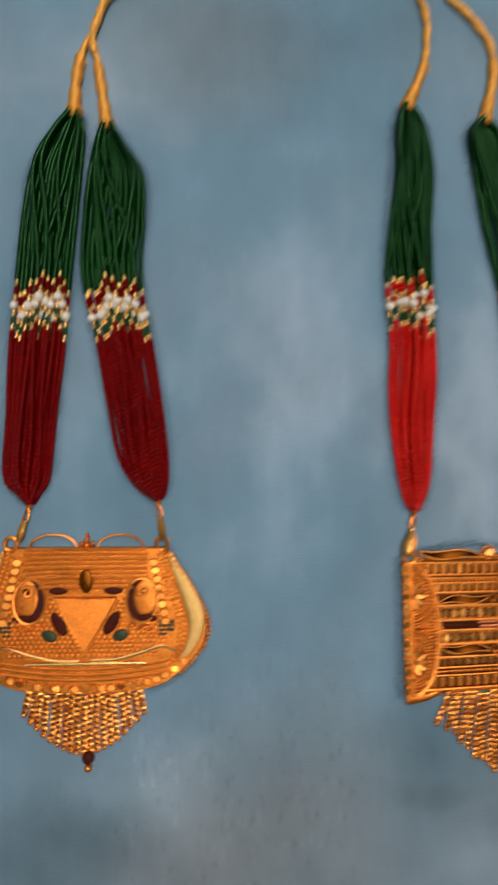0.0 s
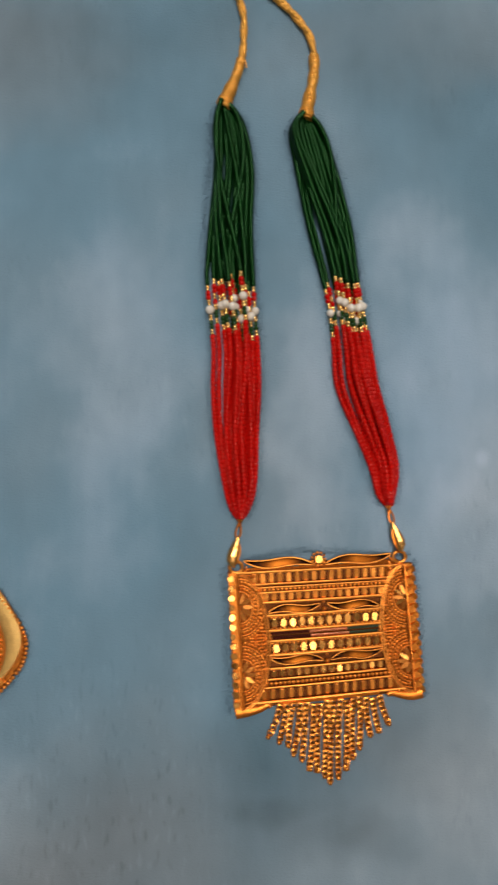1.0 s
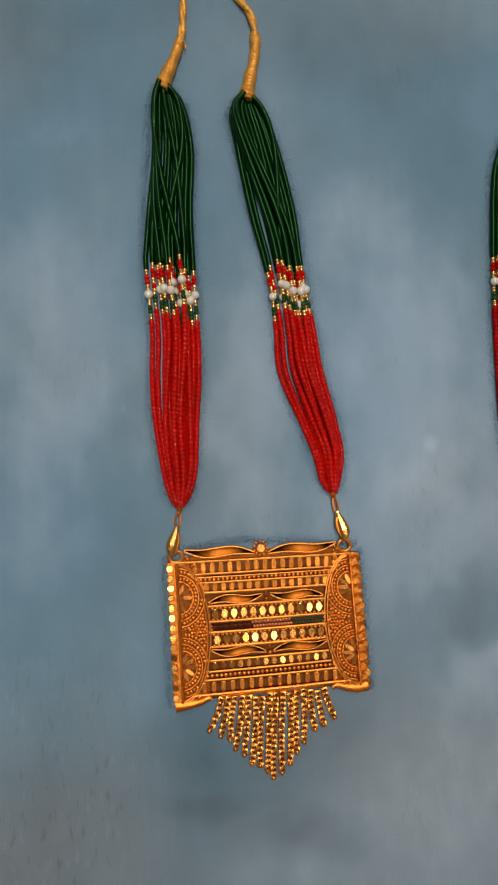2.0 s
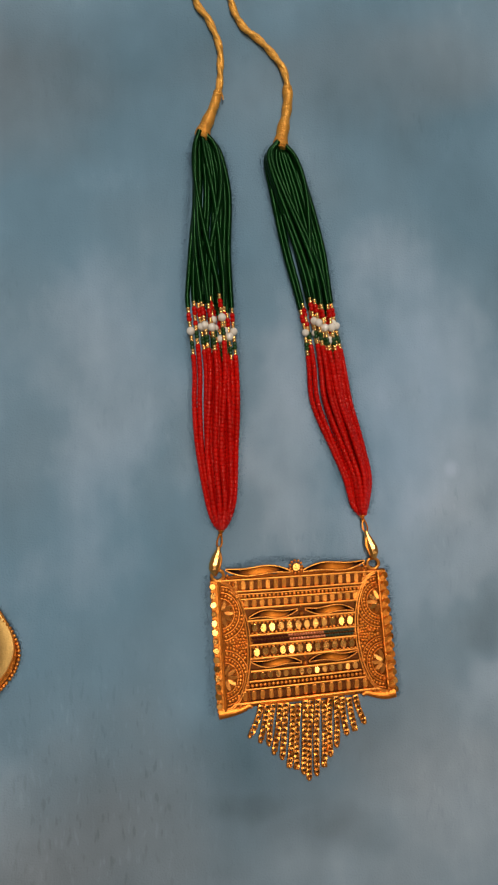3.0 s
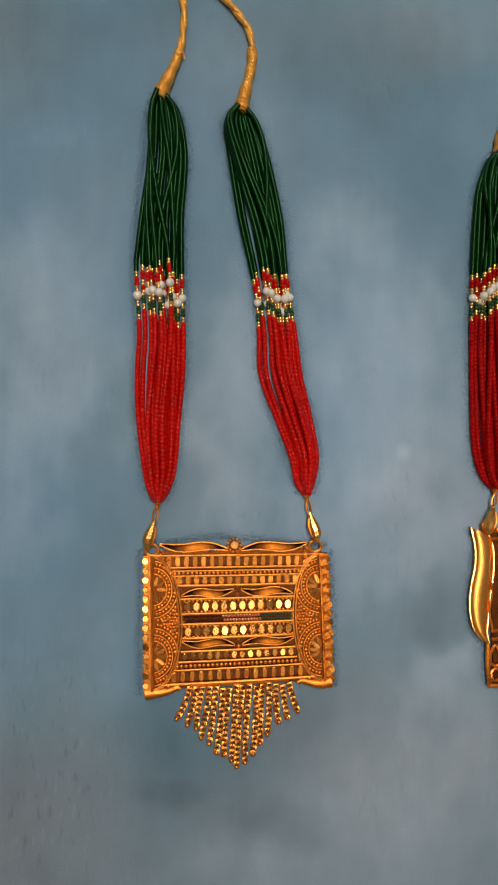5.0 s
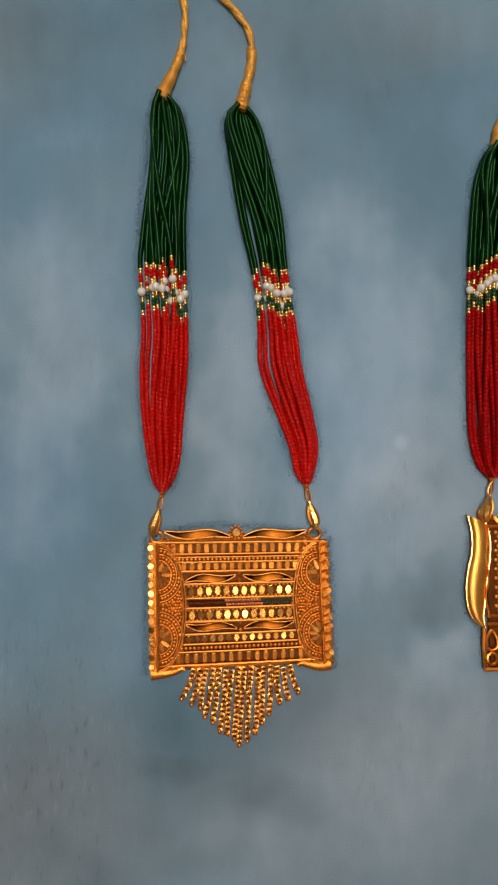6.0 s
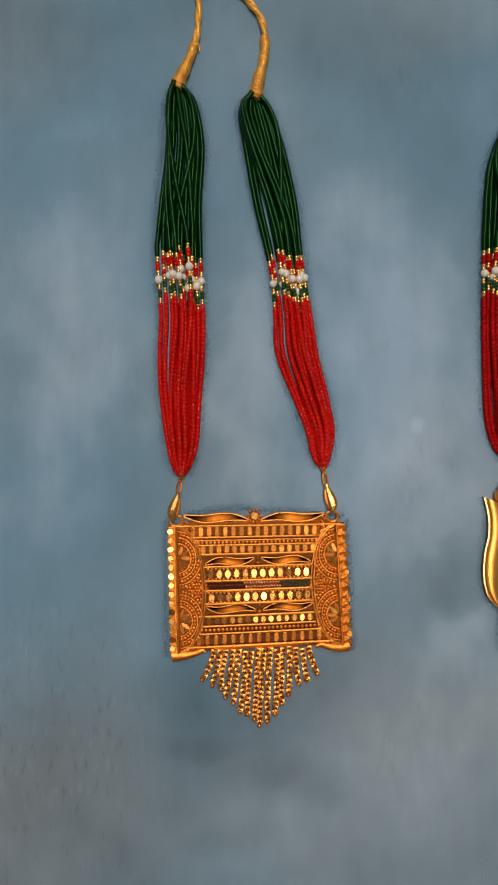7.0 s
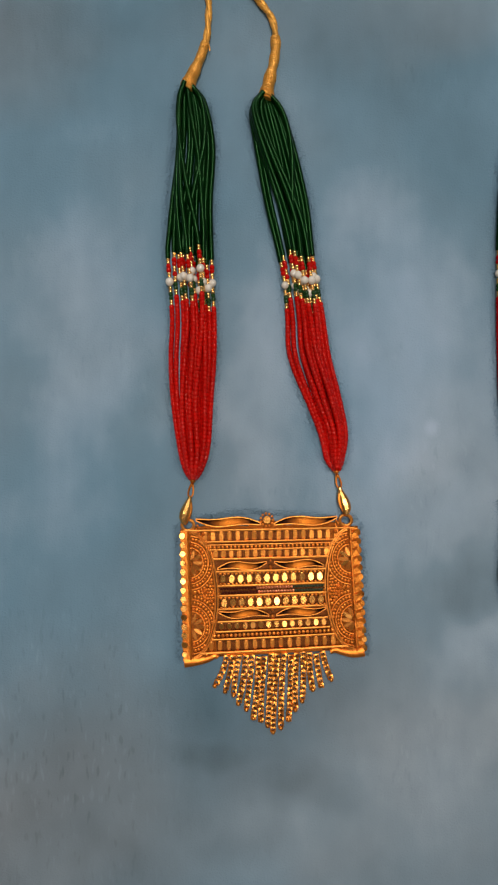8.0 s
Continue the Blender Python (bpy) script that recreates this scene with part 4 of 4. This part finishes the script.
    for k in range(5):
        s.ball((*at(2.2 * math.cos(k * 1.257), -23 + 2.2 * math.sin(k * 1.257)), 2.6), 0.7, 8, 6)
    part("beaded_motif", s, GOLD, tri)
    s = Shape()
    for j in range(15):
        for i in range(34):
            x, y = -28 + 1.7 * (i + 0.5 * (j % 2)), -15.8 - 1.5 * j
            if abs(x) < 27 - max(0, -31 - y) * 0.4 and ((abs(x) - 18.2) / 5.8) ** 2 + ((y + 18.4) / 8.2) ** 2 > 1 and not (abs(x) < 11.5 * (1 + (y + 16) / 22)):
                s.ball((*at(x, y), 1.9), 0.76, 7, 5, 0.6)
    tagged(part("granulation", s, MID, plate, "field of tiny gilt grains"), kind="stuff")
    s = Shape()
    s.cut((*at(0, -11.5), 2.2), 2.3, 4.2, 1.0, 0, (0, 0.1))
    part("enamel_petal", s, AMBER, plate, "brown enamel petal")
    s = Shape()
    s.tube([(*at(x, -39.5), 2.5) for x in np.linspace(-19, 20, 9)], 0.6, 8)
    part("long_rail", s, PALE, plate, "bright polished rail")
    for y in (-41.6, -43.4, -45.2):
        s = Shape()
        s.tube([(*at(x, y + 0.0035 * x * x), 2.0) for x in np.linspace(-27, 27, 15)], 0.5, 7)
        part("rail", s, MID, plate)
    s = Shape()
    for x, y, r in ((0, 4.2, 0.8), (0, 2.6, 1.1), (-1.8, 1.2, 1.0), (1.8, 1.2, 1.0), (0, 0.6, 1.2)):
        s.ball((*at(x, y), 1.8), r, 9, 7)
    part("finial", s, GOLD, plate, "beaded gilt finial")
    tops = [at(-17.8 + 35.6 * i / 18, -49.4 + 0.007 * (i - 9) ** 2) for i in range(19)]
    tips = [at((-19.5 + 39 * i / 18), -55 - 15 * math.cos((i - 9) / 9 * 1.45)) for i in range(19)]
    fringe(plate, tops, tips, rng)
    s = Shape()
    s.ball((*at(1.6, -71.2), 1.8), 2.2, 14, 9, 0.8)
    drop = part("drop_bead", s, MAROON, plate, "dark red drop bead")
    s = Shape()
    s.ball((*at(1.6, -74.8), 1.4), 1.4, 10, 8)
    s.ball((*at(1.6, -68.0), 1.2), 1.0, 9, 7)
    part("drop_cap", s, GOLD, drop)


def necklace_garnet():
    rng = random.Random(9)
    neck = tagged(new("necklace"), "green and dark garnet beaded necklace with bell-shaped gilt pendant", "necklace", "necklaces on the cloth")
    strands(neck, [(123.5, -137.8, 1.8), (117, -137, 5.5), (106, -134.6, 9.8), (90, -135, 10.8), (68.5, -135.8, 10.6), (42.7, -130.5, 10), (22, -126.6, 9.7), (4, -123.6, 8.7), (-6, -120.6, 5.4), (-10, -118.6, 1.9)], 65.0, 20, GARNET, rng)
    strands(neck, [(127.5, -149.5, 1.8), (121, -151.5, 5.5), (108, -155.5, 9), (90, -157.5, 9.8), (71, -159, 9.6), (45, -161, 9.6), (20, -162.5, 8.8), (-2, -163.6, 8.2), (-8, -163, 4.6), (-11.5, -162.2, 1.9)], 65.5, 20, GARNET, rng)
    cord(neck, [(-137.8, 121.5, 2.4), (-139.4, 132, 2.2), (-141.6, 146, 2.2), (-143.5, 155, 3.2), (-140.5, 167, 2.0), (-133, 177, 2.4), (-130.5, 180, 3.0)], rng, 24)
    cord(neck, [(-149.6, 125.5, 2.4), (-149.2, 138, 2.2), (-147.4, 150, 1.8), (-143.6, 157.5, 1.6), (-139, 169.5, 3.6), (-133.5, 178.5, 4.2), (-130, 181, 3.0)], rng, 23)
    knot(neck, -130.5, 181.5, [(-130.5, 184, 3.0), (-127, 196, 1.5), (-128, 212, 1.5), (-122, 230, 1.5)])
    hook(neck, (-118.4, -10.8), (-116.2, -25.2), True)
    hook(neck, (-162.2, -12.3), (-165.6, -25.2), True)
    bell_pendant(neck, rng)


necklace_garnet()


# ---- necklace with the winged pendant ----
def winged_pendant(neck, rng):
    cx = 119.8
    # Backing of the bead mesh, dark in colour for shade between the beads.
    s = Shape()
    s.slab([(cx - 23.5, -23.5), (cx + 23.5, -23.5), (cx + 23.5, -65), (cx - 23.5, -65)], 0.3, 1.1, 0.2)
    plate = part("pendant", s, DARK_GILT, neck, "winged gilt pendant with pierced mesh panel")
    for sg in (-1, 1):
        left = [(-31.2, -23.0), (-29.8, -30), (-29.9, -37), (-31.4, -44), (-32.1, -51.5), (-31, -58.8), (-28.2, -63), (-25.3, -65)]
        right = [(-24.5, -25.5), (-23.0, -30), (-22.8, -37), (-23.6, -44), (-24.6, -51), (-25.2, -57), (-25.6, -61), (-24.9, -65)]
        lc, rc = curve_points(left, 1.0), curve_points(right, 1.0)
        n = 36
        idx = lambda c, k: c[int(round(k * (len(c) - 1) / (n - 1)))]
        s = Shape()
        loops = []
        for k in range(n):
            a, b = idx(lc, k), idx(rc, k)
            loop = []
            for u, z in ((0, 0.4), (0, 1.6), (0.08, 2.3), (0.22, 2.75), (0.4, 2.92), (0.58, 2.82), (0.76, 2.5), (0.9, 2.05), (1, 1.6), (1, 0.4)):
                loop.append((cx - sg * (a[0] + (b[0] - a[0]) * u), a[1] + (b[1] - a[1]) * u, z))
            loops.append(loop)
        s.rings(loops)
        wing = part("wing", s, SATIN, plate, "smooth polished gilt wing")
        for edge in (lc, rc):
            s = Shape()
            s.tube([(cx - sg * x, y, 2.0) for x, y in edge], 0.34, 7)
            part("wing_wire", s, PALE, wing, "bright wire along the wing")
        s = Shape()
        s.tube([(cx - sg * (-24.2 + 0.6 * math.sin(k)), -26 - 35 * k / 14, 2.2) for k in range(15)], 0.4, 6)
        part("inner_rail", s, GOLD, plate)
        s = Shape()
        s.tube([(cx + sg * 24.7 + 2.1 * math.cos(a), -22.4 + 2.1 * math.sin(a), 2.2) for a in np.linspace(0, 6.28, 20)[:-1]], 0.75, 8, closed=True)
        part("corner_ring", s, GOLD, plate)
        s = Shape()
        for k in range(6):
            s.cut((cx - sg * (-20.5 + 2.0 * k), -24.5 - 0.5 * k, 1.5), 2.0, 0.8, 1.2, sg * 0.9, (0.2, 0.1))
        part("feather_row", s, BRUSHED, plate)
    s = Shape()
    for j in range(18):
        for i in range(22):
            s.ball((cx - 20.3 + 1.9 * (i + 0.5 * (j % 2)), -29.4 - 1.72 * j, 1.4), 0.8, 8, 6, 0.6)
    tagged(part("bead_mesh", s, BRUSHED, plate, "mesh of tiny gilt beads"), kind="stuff")
    for y in (-24.2, -27, -60.5, -63.5):
        s = Shape()
        s.tube([(x, y, 1.9) for x in np.linspace(cx - 24, cx + 24, 9)], 0.65, 7)
        part("rail", s, GOLD, plate)
    # Dark sheet that paints the shade in the lower tier's openings.
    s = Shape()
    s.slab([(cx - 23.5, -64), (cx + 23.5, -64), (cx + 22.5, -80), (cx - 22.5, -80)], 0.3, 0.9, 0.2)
    part("lower_plate", s, DARK_GILT, plate, "backing of the pierced lower tier, dark for the shade in its holes")
    for i in range(8):
        x = cx - 22.4 + 6.4 * i
        s = Shape()
        s.tube([(x + 2.1 * math.sin(a) * (1 - 0.45 * math.cos(a)), -69.5 - 3.6 * math.cos(a) * -1, 1.7) for a in np.linspace(0, 6.28, 22)[:-1]], 0.62, 7, closed=True)
        part("drop_ring", s, GOLD, plate, "drop-shaped gilt ring")
        s = Shape()
        s.tube([(x + 1.9 * math.cos(a), -76.4 + 2.2 * math.sin(a), 1.7) for a in np.linspace(0, 6.28, 18)[:-1]], 0.6, 7, closed=True)
        part("small_ring", s, GOLD, plate)
    s = Shape()
    s.tube([(x, -80.3, 1.6) for x in np.linspace(cx - 25, cx + 25, 9)], 0.9, 8)
    part("rail", s, GOLD, plate)
    for sg in (-1, 1):
        s = Shape()
        s.tube([(cx + sg * 25.2, -65, 1.6), (cx + sg * 25.4, -72, 1.6), (cx + sg * 24.8, -80.5, 1.6)], 0.8, 8)
        part("rail", s, GOLD, plate)


def necklace_crimson():
    rng = random.Random(21)
    neck = tagged(new("necklace"), "green and crimson beaded necklace with winged gilt pendant", "necklace", "necklaces on the cloth")
    left = [(120.5, 101.5, 1.8), (115, 101, 5.2), (106, 100.3, 7.6), (96, 99.6, 8.2), (73, 97.4, 7.4), (49, 96.7, 7.6), (30, 96.6, 7.5), (8, 97.1, 7.3), (-3, 97.7, 5.4), (-8, 98.1, 1.9)]
    strands(neck, left, 73, 14, CRIMSON, rng)
    strands(neck, [(y + 2, 239.6 - x, w) for y, x, w in left], 75, 14, CRIMSON, rng)
    cord(neck, [(101.5, 118.5, 2.4), (102.2, 127, 2.2), (105.2, 134, 2.0), (107.2, 146, 1.8), (109.3, 158, 1.5), (112.8, 175, 1.5), (115.8, 195, 1.5), (118.8, 215, 2.4)], rng)
    cord(neck, [(138.1, 120.5, 2.4), (137.4, 129, 2.2), (134.6, 137, 2.0), (132.8, 149, 1.8), (130.8, 161, 1.5), (126.8, 178, 1.5), (123.3, 197, 1.5), (120.3, 215, 2.4)], rng)
    knot(neck, 119.8, 217, [(119.8, 219, 2.5), (117.8, 232, 1.5), (122.8, 246, 1.5), (120.8, 260, 1.5)])
    hook(neck, (98, -9.0), (95.4, -22.6))
    hook(neck, (141.6, -7.0), (144.2, -22.6))
    winged_pendant(neck, rng)


necklace_crimson()


# ---- ruffled pile of the cloth, thickened for a halo of shade round things ----
def shade_pile():
    """Upright tufts of pile crowded along everything that lies on the cloth, thinning out within a few millimetres;
    added to deepen the soft shade there.
    """
    rng = random.Random(33)
    s = Shape()

    def tufts(ctrl, out, dense, spread):
        pts = curve_points([(x, y, 0) for x, y in ctrl], 0.4)
        for p, t in zip(pts, np.gradient(pts, axis=0)):
            side = Vector((t[1], -t[0], 0)).normalized() * out
            for _ in range(dense):
                far = abs(rng.gauss(0, spread)) - 0.5
                x, y = p[0] + side.x * far + rng.gauss(0, 0.4), p[1] + side.y * far + rng.gauss(0, 0.4)
                a, ln, w = rng.uniform(0, 6.28), rng.uniform(0.2, 0.7), rng.uniform(0.045, 0.085)
                dx, dy = math.cos(a), math.sin(a)
                tip = (x + dx * ln, y + dy * ln, rng.uniform(0.5, 1.5) * max(0.2, 1 - far / 3.6))
                s.add([(x - dy * w, y + dx * w, -0.05), (x + dy * w, y - dx * w, -0.05), (x - dx * w, y - dy * w, 0.05), tip], [(0, 1, 3), (1, 2, 3), (2, 0, 3)])

    for rows in BUNDLES:
        for out in (-1, 1):
            tufts([(x - out * w, y) for y, x, w in rows], out, 13, 1.7)
    tufts([(-31, -31), (-18, -28), (-5, -27), (10, -28), (35, -30)], -1, 13, 1.5)
    tufts([(-32, -31), (-31.5, -82)], 1, 13, 1.7)
    tufts([(36, -31), (38, -80)], -1, 11, 1.4)
    tufts([(88.6, -23), (90, -30), (88.4, -44), (87.7, -51.5), (88.8, -58.8), (94, -66), (94.5, -80)], 1, 12, 1.7)
    tufts([(-115.6, -27), (-109, -38), (-102.9, -47), (-100.6, -54), (-105.2, -65), (-112.5, -72), (-120.8, -76)], -1, 12, 1.6)
    tagged(setting("cloth_pile", s, PILE, "ruffled blue pile of the cloth, thickened beside the necklaces for soft shade"), kind="stuff")


shade_pile()
